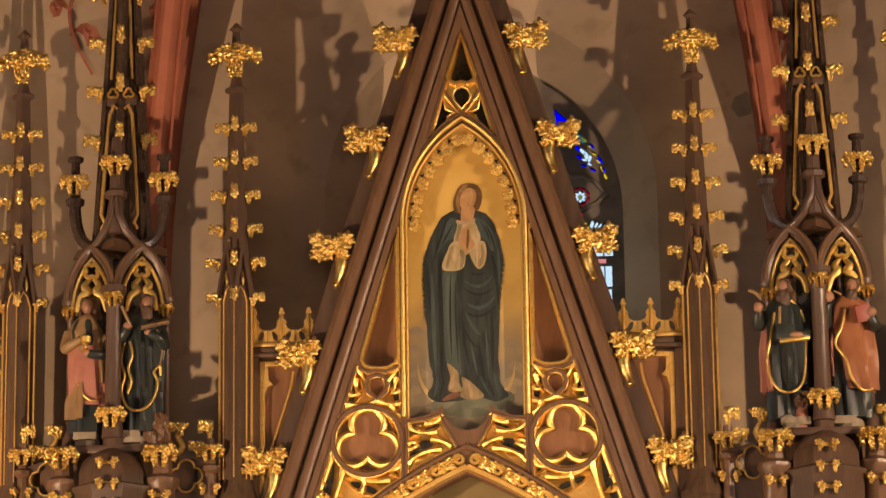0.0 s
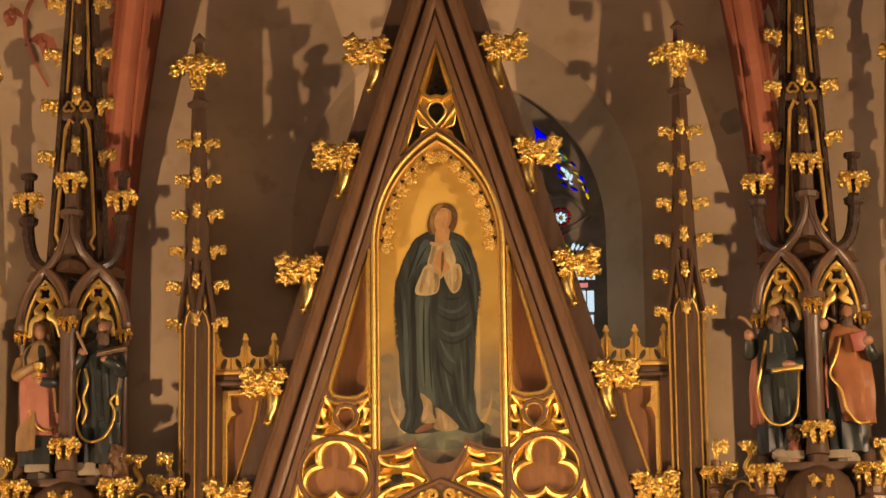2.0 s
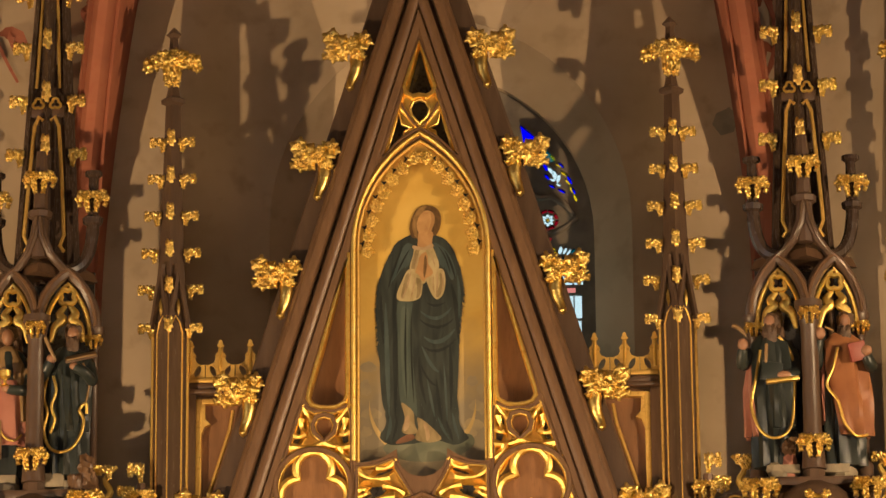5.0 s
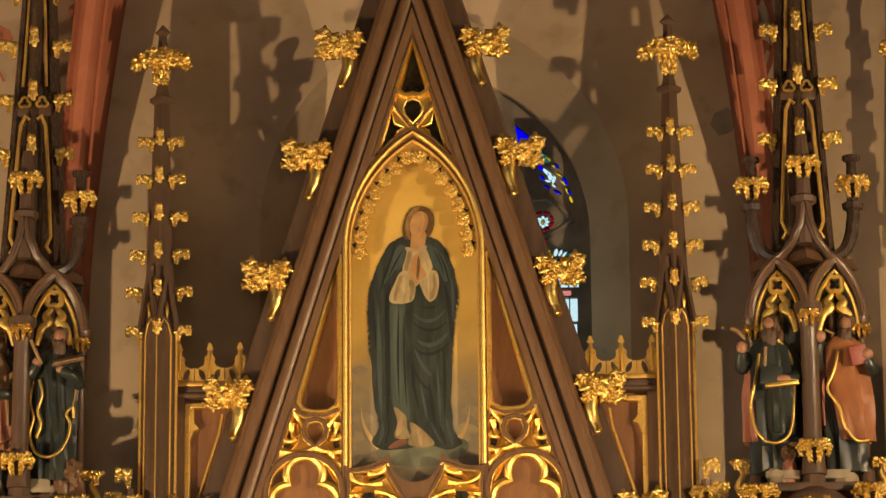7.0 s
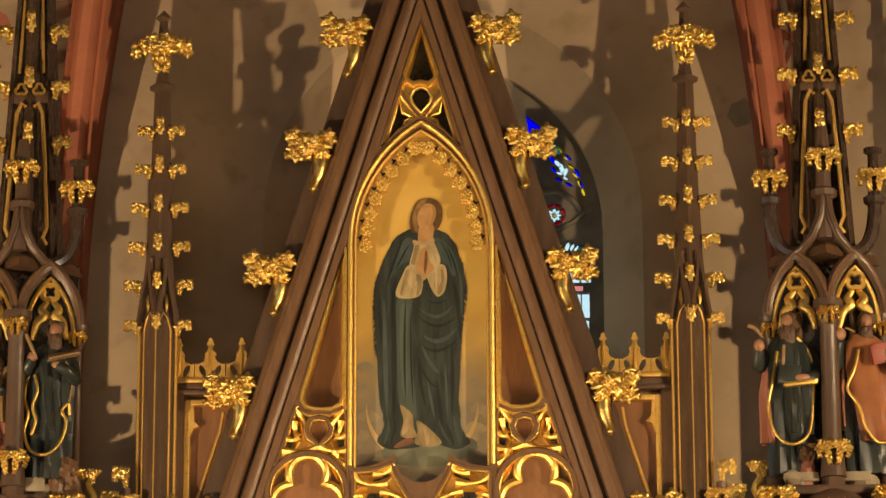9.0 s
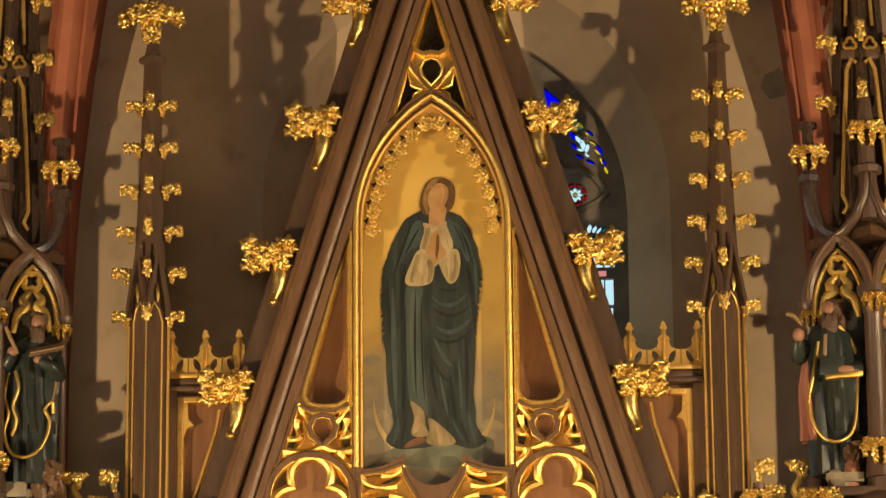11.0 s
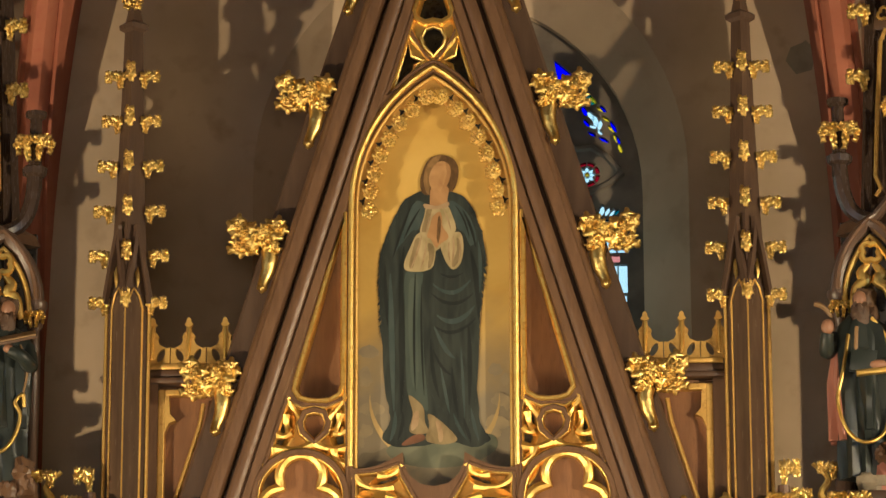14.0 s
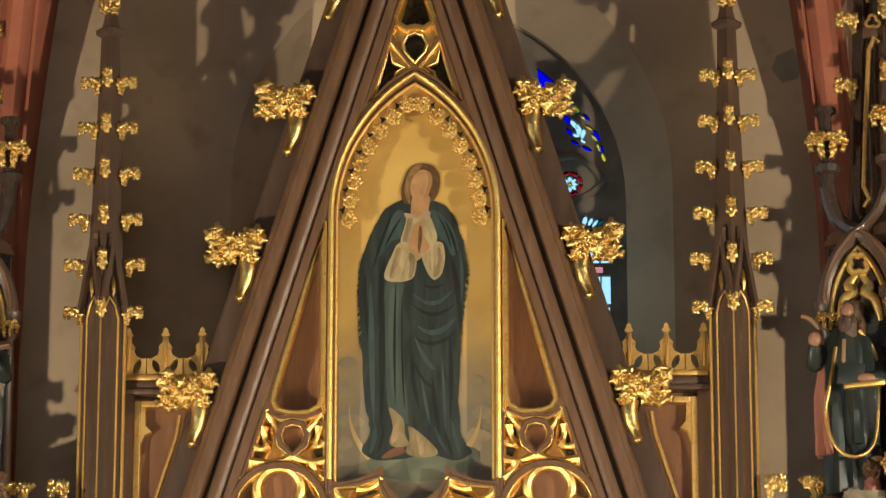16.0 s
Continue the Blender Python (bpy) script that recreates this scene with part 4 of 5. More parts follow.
paint("hem", soft([(-0.033, 6.633), (0.018, 6.607), (0.095, 6.533), (0.110, 6.493), (0.033, 6.477), (-0.044, 6.501), (-0.027, 6.570)]), P_CREAM_DIM, 5)
paint("hem_fold", soft([(0.005, 6.596), (0.031, 6.583), (0.044, 6.510), (0.024, 6.488), (0.015, 6.544)]), P_HEM, 5.1)
paint("hem_fold", soft([(-0.104, 6.636), (-0.082, 6.649), (-0.082, 6.583), (-0.110, 6.549), (-0.118, 6.570)]), P_HEM, 5.1)
paint("slipper", soft([(-0.164, 6.483), (-0.110, 6.522), (-0.064, 6.530), (-0.051, 6.501), (-0.141, 6.473)]), P_SLIPPER, 6)


def stroke(p0, p1, p2, width, mat, level):
    """A tapering brush stroke along a bend."""
    line = bend(p0, p1, p2, 12)
    up, down = [], []
    for i, (x, z) in enumerate(line):
        a, c = line[max(0, i - 1)], line[min(12, i + 1)]
        d = Vector((c[0] - a[0], c[1] - a[1])).normalized()
        w = 0.5 * width * math.sin(math.pi * (0.04 + 0.92 * i / 12)) ** 0.8
        up.append((x - d.y * w, z + d.x * w))
        down.append((x + d.y * w, z - d.x * w))
    paint("fold", up + down[::-1], mat, level)


for p0, p1, p2, width, mat, level in (
    ((-0.065, 7.561), (-0.082, 7.481), (-0.120, 7.389), 0.012, P_HEM, 6.30),
    ((-0.040, 7.534), (-0.046, 7.455), (-0.072, 7.382), 0.010, P_HEM, 6.32),
    ((0.095, 7.561), (0.105, 7.495), (0.088, 7.402), 0.010, P_HEM, 6.34),
    ((0.127, 7.554), (0.141, 7.495), (0.120, 7.415), 0.008, P_HEM, 6.36),
    ((0.076, 7.534), (0.069, 7.481), (0.079, 7.422), 0.008, P_HEM, 6.38),
    ((-0.014, 7.680), (-0.033, 7.627), (-0.044, 7.574), 0.008, P_HEM, 6.40),
    ((0.050, 7.693), (0.076, 7.640), (0.085, 7.587), 0.008, P_HEM, 6.42),
    ((-0.010, 7.310), (0.095, 7.204), (0.184, 7.329), 0.022, P_MANTLE_LIT, 4.30),
    ((-0.014, 7.257), (0.095, 7.151), (0.197, 7.257), 0.020, P_FOLD, 4.32),
    ((0.012, 7.145), (0.108, 7.059), (0.204, 7.191), 0.028, P_MANTLE_LIT, 4.34),
    ((0.005, 7.085), (0.095, 7.006), (0.210, 7.125), 0.020, P_FOLD, 4.36),
    ((-0.001, 7.085), (0.056, 6.940), (0.105, 6.920), 0.022, P_MANTLE_LIT, 4.38),
    ((-0.008, 6.966), (0.044, 6.834), (0.095, 6.834), 0.016, P_FOLD, 4.40),
    ((0.031, 6.874), (0.056, 6.728), (0.076, 6.636), 0.016, P_MANTLE_LIT, 4.42),
    ((0.088, 6.874), (0.095, 6.742), (0.120, 6.610), 0.020, P_FOLD, 4.44),
    ((0.133, 6.979), (0.146, 6.781), (0.152, 6.610), 0.014, P_MANTLE_LIT, 4.46),
    ((0.172, 7.098), (0.184, 6.913), (0.174, 6.676), 0.024, P_FOLD, 4.48),
    ((-0.020, 7.019), (-0.018, 6.847), (0.024, 6.715), 0.020, P_FOLD, 4.50),
    ((0.031, 7.363), (0.082, 7.323), (0.146, 7.363), 0.016, P_FOLD, 4.52),
    ((-0.225, 7.363), (-0.219, 7.045), (-0.206, 6.649), 0.030, P_MANTLE_LIT, 4.54),
    ((-0.174, 7.415), (-0.161, 7.045), (-0.168, 6.623), 0.030, P_FOLD, 4.56),
    ((-0.251, 7.415), (-0.254, 7.257), (-0.238, 7.098), 0.018, P_FOLD, 4.58),
    ((-0.155, 7.508), (-0.181, 7.283), (-0.161, 7.098), 0.022, P_FOLD, 4.60),
    ((-0.200, 6.649), (-0.193, 6.570), (-0.225, 6.497), 0.022, P_MANTLE_LIT, 4.62),
    ((-0.161, 6.649), (-0.155, 6.570), (-0.187, 6.497), 0.018, P_FOLD, 4.64),
    ((0.184, 7.481), (0.229, 7.310), (0.223, 7.125), 0.030, P_FOLD, 4.66),
    ((0.223, 7.534), (0.242, 7.415), (0.229, 7.257), 0.018, P_MANTLE_LIT, 4.68),
    ((0.184, 6.662), (0.197, 6.570), (0.223, 6.497), 0.018, P_MANTLE_LIT, 4.70),
    ((0.146, 6.610), (0.172, 6.530), (0.184, 6.484), 0.018, P_FOLD, 4.72),
    ((0.095, 6.636), (0.120, 6.557), (0.165, 6.497), 0.016, P_MANTLE_LIT, 4.74),
    ((-0.097, 7.363), (-0.110, 7.045), (-0.097, 6.755), 0.012, P_FOLD, 4.76),
    ((-0.065, 7.310), (-0.072, 7.019), (-0.052, 6.728), 0.012, P_FOLD, 4.78),
    ((-0.123, 7.706), (-0.174, 7.587), (-0.213, 7.442), 0.014, P_FOLD, 4.80),
    ((-0.072, 7.706), (-0.117, 7.640), (-0.155, 7.547), 0.012, P_FOLD, 4.82),
    ((0.146, 7.693), (0.197, 7.600), (0.210, 7.495), 0.014, P_FOLD, 4.84),
    ((0.108, 7.719), (0.159, 7.653), (0.178, 7.547), 0.010, P_FOLD, 4.86),
):
    stroke(p0, p1, p2, width, mat, level)
rnd = random.Random(31)
for k in range(14):
    sx = -1 if k % 2 else 1
    cx, cz = sx * rnd.uniform(0.29, 0.37), rnd.uniform(6.48, 6.98)
    w = min(rnd.uniform(0.03, 0.07), 0.385 - abs(cx))
    paint("cloud_wisp", ragged(soft([(cx - w, cz), (cx - 0.4 * w, cz + 0.035), (cx + 0.5 * w, cz + 0.03), (cx + w, cz - 0.005), (cx + 0.3 * w, cz - 0.03), (cx - 0.5 * w, cz - 0.028)])), P_WISP, 1.3 + 0.02 * k)
edge = [(-0.17, 7.73), (-0.225, 7.62), (-0.275, 7.47), (-0.285, 7.3), (-0.27, 7.05)]
edge_r = [(0.18, 7.73), (0.235, 7.6), (0.26, 7.42), (0.235, 7.2), (0.218, 7.0)]
for sx, line in ((-1, edge), (1, edge_r)):
    fur = None
    for k in range(190):
        u = rnd.random() * (len(line) - 1.001)
        i, f = int(u), u - int(u)
        x, z = (line[i][c] * (1 - f) + line[i + 1][c] * f for c in (0, 1))
        fur = plate(petal(x - sx * 0.004, z - 0.006, rnd.uniform(0.03, 0.052), 0.0055, sx * rnd.uniform(15, 60), 3), [], -0.0048 - 0.000006 * k, -0.0046 - 0.000006 * k, fur)
    bmesh.ops.translate(fur, vec=(0, 0, -6.2), verts=fur.verts[:])
    part("fringe", fur, P_MANTLE, painting, smooth=False)

# ---- pinnacles ----
small = mesh_of(carved([(-0.034, -0.005, 0.012, 0.022, 0.022, 0.024), (-0.034, -0.008, -0.012, 0.02, 0.02, 0.017), (0.004, -0.012, 0.006, 0.024, 0.022, 0.026), (0.03, 0, 0.008, 0.021, 0.022, 0.027), (0.026, -0.004, -0.032, 0.016, 0.018, 0.026), (-0.015, -0.026, 0.008, 0.012, 0.01, 0.012), (0.026, -0.024, 0.012, 0.012, 0.01, 0.013)], 21), "crocket", GOLD_LEAF, angle=80)
front_leaf = mesh_of(carved([(0, 0, 0.0, 0.027, 0.024, 0.052), (0, -0.012, 0.022, 0.022, 0.016, 0.022), (0, -0.01, -0.026, 0.018, 0.016, 0.022)], 22), "front_crocket", GOLD_LEAF, angle=80)
finial_b = carved([(0, -0.03, 0.055, 0.07, 0.065, 0.042), (-0.07, -0.03, 0.04, 0.06, 0.055, 0.042), (0.07, -0.03, 0.04, 0.06, 0.055, 0.042), (-0.125, -0.02, 0.018, 0.05, 0.05, 0.042), (0.125, -0.02, 0.018, 0.05, 0.05, 0.042), (-0.155, -0.02, -0.01, 0.032, 0.036, 0.034), (0.155, -0.02, -0.01, 0.032, 0.036, 0.034), (-0.07, -0.06, 0.005, 0.04, 0.03, 0.03), (0.07, -0.06, 0.005, 0.04, 0.03, 0.03), (0, -0.08, 0.015, 0.04, 0.03, 0.035),
                  (-0.04, -0.07, 0.06, 0.026, 0.02, 0.02), (0.045, -0.07, 0.058, 0.026, 0.02, 0.02), (-0.11, -0.06, 0.04, 0.022, 0.02, 0.018), (0.11, -0.06, 0.04, 0.022, 0.02, 0.018), (-0.026, -0.045, -0.055, 0.03, 0.034, 0.06), (0.026, -0.045, -0.055, 0.03, 0.034, 0.06), (-0.022, -0.055, -0.115, 0.024, 0.024, 0.02), (0.026, -0.055, -0.115, 0.024, 0.024, 0.02), (0, 0.05, 0.03, 0.08, 0.05, 0.04)], 31)
finial_mesh = mesh_of(finial_b, "finial", GOLD_LEAF, angle=80)
SQ = math.pi / 4


def pinnacle(x, dz, label):
    base = 5.3
    p = thing("pinnacle", (x, 0.0, base), label, "pinnacle", "pinnacles of the altar")
    L = lambda z: z - base  # noqa: E731
    y = 0.02
    r = 0.106
    b = lathe([(0.15, L(5.3)), (0.15, L(5.74)), (0.165, L(5.76)), (0.165, L(5.80)), (0.125, L(5.88)), (r, L(5.94)), (r, L(7.24))], sides=4, turn=0, at=(0, y))
    part("shaft", b, WOOD_SATIN, p, smooth=False)
    for s in (-1, 1):
        part("gilt_strip", tube([(s * (r + 0.002), y - 0.005, L(5.95)), (s * (r + 0.002), y - 0.005, L(7.2))], 0.010), GOLD_FLAT, p)
        # recessed face lines
        part("gilt_strip", tube([(s * 0.078, y - 0.035, L(5.95)), (s * 0.078, y - 0.035, L(7.17)), (s * 0.062, y - 0.055, L(7.235)), (s * 0.038, y - 0.08, L(7.27)), (s * 0.02, y - 0.095, L(7.22))], 0.0055), GOLD_FLAT, p)
        # gablets
        g = tube([(s * 0.115, y - 0.03, L(7.20)), (s * 0.085, y - 0.05, L(7.38)), (s * 0.045, y - 0.075, L(7.60))], 0.018, n=4)
        g = tube([(s * 0.004, y - 0.115, L(7.24)), (s * 0.03, y - 0.085, L(7.40)), (s * 0.05, y - 0.07, L(7.60))], 0.018, g, n=4)
        part("gablet", g, WOOD_SHADE, p, smooth=False)
        part("gilt_tip", blobs([(s * 0.055, y - 0.065, L(7.33), 0.014, 0.012, 0.05)], 4, 0.1, 1), GOLD, p)
    part("gilt_strip", tube([(0, y - r - 0.002, L(5.95)), (0, y - r - 0.002, L(7.2))], 0.004), GOLD_FLAT, p)
    b = lathe([(0.098, L(7.24)), (0.090, L(7.45)), (0.080, L(7.62)), (0.062, L(8.1)), (0.048, L(8.65)), (0.075, L(8.665)), (0.078, L(8.69)), (0.045, L(8.71)), (0.034, L(8.76)), (0.03, L(9.02)), (0.026, L(9.10)), (0.05, L(9.12)), (0.004, L(9.17))], sides=4, at=(0, y))
    spire = part("spire", b, WOOD_SHADE, p, smooth=False)
    part("finial", finial_mesh, None, spire, "gilded leaf finial", loc=(0, y - 0.02, L(8.90))).scale = (1.0, 1.0, 1.1)
    for z, w in ((8.40, 0.088), (8.16, 0.098), (7.92, 0.115), (7.68, 0.13), (7.445, 0.15), (7.20, 0.145)):
        for s in (-1, 1):
            o = part("crocket", small, None, spire, loc=(s * w, y - 0.01, L(z)))
            o.scale = (-s, 1, 1)
        part("front_crocket", front_leaf, None, spire, loc=(0, y - 0.07 - 0.02 * (8.7 - z), L(z + 0.02)))
    return p


pinnacle(-1.553, 0, "slender oak pinnacle with gilded crockets and finial")
pinnacle(1.578, 0, "slender oak pinnacle with gilded crockets and finial")
# Out of view: mirrors the left outer one and shades the right wall.
pinnacle(3.06, 0, "slender oak pinnacle with gilded crockets and finial")
pinnacle(-3.03, 0, "slender oak pinnacle with gilded crockets and finial")

# ---- side screens between gable and pinnacles ----
def fleuron():
    half = [(0.0, 0.25), (0.012, 0.238), (0.012, 0.225), (0.022, 0.212), (0.012, 0.20), (0.014, 0.175), (0.034, 0.15), (0.028, 0.13), (0.040, 0.105), (0.074, 0.088), (0.09, 0.092)]
    low = [(0.09, 0.0)]
    right = half + low
    return right + [(-x, z) for x, z in right[::-1] if x != 0]


fleuron_holes = [petal(-0.045, 0.05, 0.075, 0.035, 25), petal(0.045, 0.05, 0.075, 0.035, -25)]
fl = mesh_of(plate(fleuron(), fleuron_holes, -0.012, 0.012), "fleuron", GOLD_FLAT, smooth=False)
flb = mesh_of(tube([(0, -0.014, 0.03), (0, -0.02, 0.13), (0, -0.014, 0.2)], 0.009), "fleuron_spine", GOLD)


def screen(s):
    base = 5.2
    t = thing("altar_screen", (s * 1.2, 0.1, base), "oak screen panel with gilded frame and fleuron cresting", "screen", "side screens of the altar")
    X = lambda x: s * (x - 1.2)  # noqa: E731
    L = lambda z: z - base  # noqa: E731

    def P(name, bm, mat, sm=True):
        return part(name, bm, mat, t, smooth=sm)

    P("panel", box(X(0.85), X(1.52), 0.04, 0.10, 0, L(6.80)), WOOD_PANEL, False)
    P("stile", box(X(1.40), X(1.47), -0.02, 0.045, 0, L(6.80)), WOOD, False)
    P("gilt_strip", box(X(1.365), X(1.40), -0.012, 0.05, 0, L(6.775), bevel=0.006), GOLD_FLAT, False)
    P("gilt_strip", box(X(1.0), X(1.365), -0.012, 0.05, L(6.742), L(6.775), bevel=0.006), GOLD_FLAT, False)
    P("gilt_corner", plate([(X(1.365), L(6.742)), (X(1.365), L(6.55)), (X(1.345), L(6.60)), (X(1.31), L(6.615)), (X(1.34), L(6.65)), (X(1.345), L(6.742))], [], -0.01, 0.045), GOLD_FLAT, False)
    b = tube([(X(1.17), 0.0, L(6.70)), (X(1.19), 0.0, L(6.58)), (X(1.56), 0.0, L(5.4))], 0.012)
    P("gilt_strip", b, GOLD_FLAT)
    b = box(X(0.86), X(1.46), -0.05, 0.10, L(6.80), L(6.83), bevel=0.008)
    b = box(X(0.86), X(1.46), -0.03, 0.10, L(6.83), L(6.875), b, bevel=0.012)
    P("cornice", b, WOOD_DARK)
    P("gilt_rail", box(X(0.86), X(1.455), -0.03, 0.04, L(6.875), L(6.905), bevel=0.006), GOLD_FLAT)
    for i in range(4):
        x = 1.435 - 0.185 * i
        fo = part("fleuron", fl, None, t, loc=(X(x), 0.0, L(6.90)))
        part("fleuron_spine", flb, None, fo)
    return t


screen(-1)
screen(1)
# unseen outer screens, added as copies to block spot light from the wall
screen(-1).location.x = -3.36
screen(1).location.x = 3.38

# ---- canopied statue towers ----
cap_half = [(0.024, -0.03, 0.030, 0.024, 0.03, 0.026), (0.066, -0.025, 0.032, 0.028, 0.03, 0.026), (0.088, -0.01, 0.008, 0.02, 0.02, 0.022), (0.046, -0.03, 0.004, 0.026, 0.03, 0.024), (0.03, -0.03, -0.035, 0.018, 0.022, 0.034), (0.026, -0.03, -0.072, 0.016, 0.018, 0.014), (0.08, -0.015, -0.03, 0.0165, 0.018, 0.017)]
cap_gold = mesh_of(carved([(k * x, y, z, a, b_, c) for k in (-1, 1) for x, y, z, a, b_, c in cap_half] + [(0, 0.035, 0.02, 0.07, 0.02, 0.025)], 41), "gilt_leaves", GOLD_LEAF, angle=80)
pair_gold = mesh_of(carved([(-0.05, 0, 0.01, 0.026, 0.02, 0.024), (-0.045, 0, -0.025, 0.014, 0.016, 0.022), (0.05, 0, 0.01, 0.026, 0.02, 0.024), (0.045, 0, -0.025, 0.014, 0.016, 0.022), (0, 0.03, 0.0, 0.05, 0.015, 0.012)], 42), "gilt_leaf", GOLD_LEAF, angle=80)


def tower(cx, label):
    base = 5.2
    t = thing("statue_canopy", (cx, 0, base), label, "altar canopy", "statue canopies")
    L = lambda z: z - base  # noqa: E731

    def P(name, bm, mat, sm=True, label=""):
        return part(name, bm, mat, t, label, smooth=sm)

    # spire, open lattice
    def hw(z):
        return 0.155 - 0.048 * (z - 7.6)

    for sx in (-1, 1):
        for yy in (-0.02, 0.26):
            pth = [(sx * hw(z), yy + (0.05 if yy < 0 else -0.05) * (z - 7.6), L(z)) for z in (7.5, 8.6, 9.2, 9.9)]
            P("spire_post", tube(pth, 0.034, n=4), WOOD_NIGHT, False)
        lan = [(sx * (hw(7.74) - 0.022), 0.0, 7.70), (sx * (hw(7.8) - 0.045), -0.01, 7.74), (sx * (hw(7.8) - 0.02), -0.02, 7.80), (sx * (hw(8.2) - 0.025), 0.0, 8.2), (sx * (hw(8.5) - 0.035), 0.005, 8.52), (sx * (hw(8.55) - 0.06), 0.005, 8.585), (sx * (hw(8.55) - 0.085), 0.005, 8.56)]
        P("gilt_lancet", tube([(a, b_ - 0.03, L(c)) for a, b_, c in lan], 0.012), GOLD_FLAT)
        q3 = foils(sx * (hw(8.66) - 0.05), L(8.665), 0.017, 0.019, 3, 90, 27)
        P("gilt_trefoil", tube(loop3(q3, -0.04), 0.0085, closed=True), GOLD)
        P("gilt_lancet", tube([(sx * (hw(8.8) - 0.025), -0.005, L(8.78)), (sx * (hw(9.8) - 0.02), 0.04, L(9.8))], 0.010), GOLD_FLAT)
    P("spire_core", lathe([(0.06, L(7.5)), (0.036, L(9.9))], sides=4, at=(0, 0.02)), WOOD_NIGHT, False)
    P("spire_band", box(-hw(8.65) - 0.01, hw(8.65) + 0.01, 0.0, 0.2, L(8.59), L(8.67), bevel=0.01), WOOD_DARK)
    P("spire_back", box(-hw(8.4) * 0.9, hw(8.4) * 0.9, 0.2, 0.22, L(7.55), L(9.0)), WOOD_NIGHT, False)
    for z, w in ((8.33, 0.195), (8.68, 0.18), (9.03, 0.165), (9.38, 0.15)):
        for sx in (-1, 1):
            o = part("crocket", small, None, t, loc=(sx * w, -0.01, L(z)))
            o.scale = (-sx * 1.1, 1.15, 1.25)
        o = part("front_crocket", front_leaf, None, t, loc=(0, -0.06, L(z + 0.06)))
        o.scale = (1.1, 1, 1.25)
    # centre finial, side horns
    P("finial_stem", lathe([(0.05, L(7.62)), (0.05, L(7.86)), (0.075, L(7.875)), (0.078, L(7.91)), (0.045, L(7.93)), (0.04, L(8.2)), (0.03, L(8.3))], sides=8, at=(0, -0.2)), WOOD_SHADE, False)
    part("gilt_leaves", cap_gold, None, t, loc=(0, -0.23, L(8.10)))
    for sx in (-1, 1):
        horn = [(sx * 0.10, -0.12, 7.56), (sx * 0.18, -0.08, 7.57), (sx * 0.25, -0.05, 7.62), (sx * 0.29, -0.04, 7.72), (sx * 0.305, -0.04, 7.84)]
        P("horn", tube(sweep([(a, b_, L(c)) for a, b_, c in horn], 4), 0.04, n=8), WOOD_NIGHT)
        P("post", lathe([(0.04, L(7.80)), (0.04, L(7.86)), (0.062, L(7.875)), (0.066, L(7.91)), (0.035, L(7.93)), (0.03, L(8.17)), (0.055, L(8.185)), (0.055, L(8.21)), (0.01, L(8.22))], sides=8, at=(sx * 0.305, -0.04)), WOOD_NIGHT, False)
        o = part("gilt_leaves", cap_gold, None, t, loc=(sx * 0.305, -0.06, L(8.02)))
        og = [(sx * 0.012, -0.24, 7.86), (sx * 0.03, -0.24, 7.74), (sx * 0.07, -0.22, 7.64), (sx * 0.14, -0.16, 7.56), (sx * 0.22, -0.1, 7.52)]
        P("ogee", tube([(a, b_, L(c)) for a, b_, c in og], 0.028, n=8), WOOD_SHADE)
        P("ogee_roll", tube([(a, b_ - 0.026, L(c) + 0.006) for a, b_, c in og], 0.010, n=6), WOOD_SATIN)
        # arch of each side
        ar = [(sx * 0.17 + x, -0.13 + 0.08 * sx * x / 0.165, z) for x, z in pointed(0, 0.168, 7.20, 0.34, 9)]
        P("arch", tube([(a, b_, L(c)) for a, b_, c in ar], 0.036, n=8), WOOD_SHADE)
        P("arch_roll", tube([(a, b_ - 0.03, L(c) + 0.012) for a, b_, c in ar], 0.014, n=6), WOOD)
        ar2 = [(sx * 0.17 + x, -0.12 + 0.06 * sx * x / 0.165, z) for x, z in pointed(0, 0.132, 7.14, 0.33, 9)]
        P("gilt_arch", tube([(a, b_, L(c)) for a, b_, c in ar2], 0.015, n=6), GOLD)
        q = foils(0, 0, 0.026, 0.026, 4, 45, 32)
        P("gilt_quatrefoil", tube([(sx * 0.17 + x, -0.13, L(7.385) + z) for x, z in q], 0.017, closed=True), GOLD)
        for k in (-1, 1):
            cu = [(sx * 0.17 + k * 0.012, -0.12, L(7.33)), (sx * 0.17 + k * 0.05, -0.12, L(7.28)), (sx * 0.17 + k * 0.03, -0.12, L(7.24)), (sx * 0.17 + k * 0.075, -0.12, L(7.20)), (sx * 0.17 + k * 0.10, -0.12, L(7.10))]
            P("gilt_cusp", tube(sweep(cu, 4), 0.024, n=8, flat=0.8, taper=lambda u: 0.55 + 0.75 * math.sin(math.pi * u)), GOLD)
        # side column
        col = P("column", lathe([(0.05, L(6.12)), (0.05, L(6.26)), (0.028, L(6.30)), (0.026, L(7.06)), (0.04, L(7.08)), (0.055, L(7.17)), (0.062, L(7.18)), (0.062, L(7.21))], at=(sx * 0.325, -0.02), n=12), WOOD_SHADE)
        o = part("gilt_capital", cap_gold, None, col, loc=(sx * 0.325, -0.04, L(7.12)))
        o.scale = (0.55, 0.9, 0.62)
    P("canopy_roof", lathe([(0.33, L(7.52)), (0.30, L(7.58)), (0.16, L(7.66)), (0.10, L(7.72))], sides=4, turn=0, at=(0, 0.06)), WOOD_DARK, False)
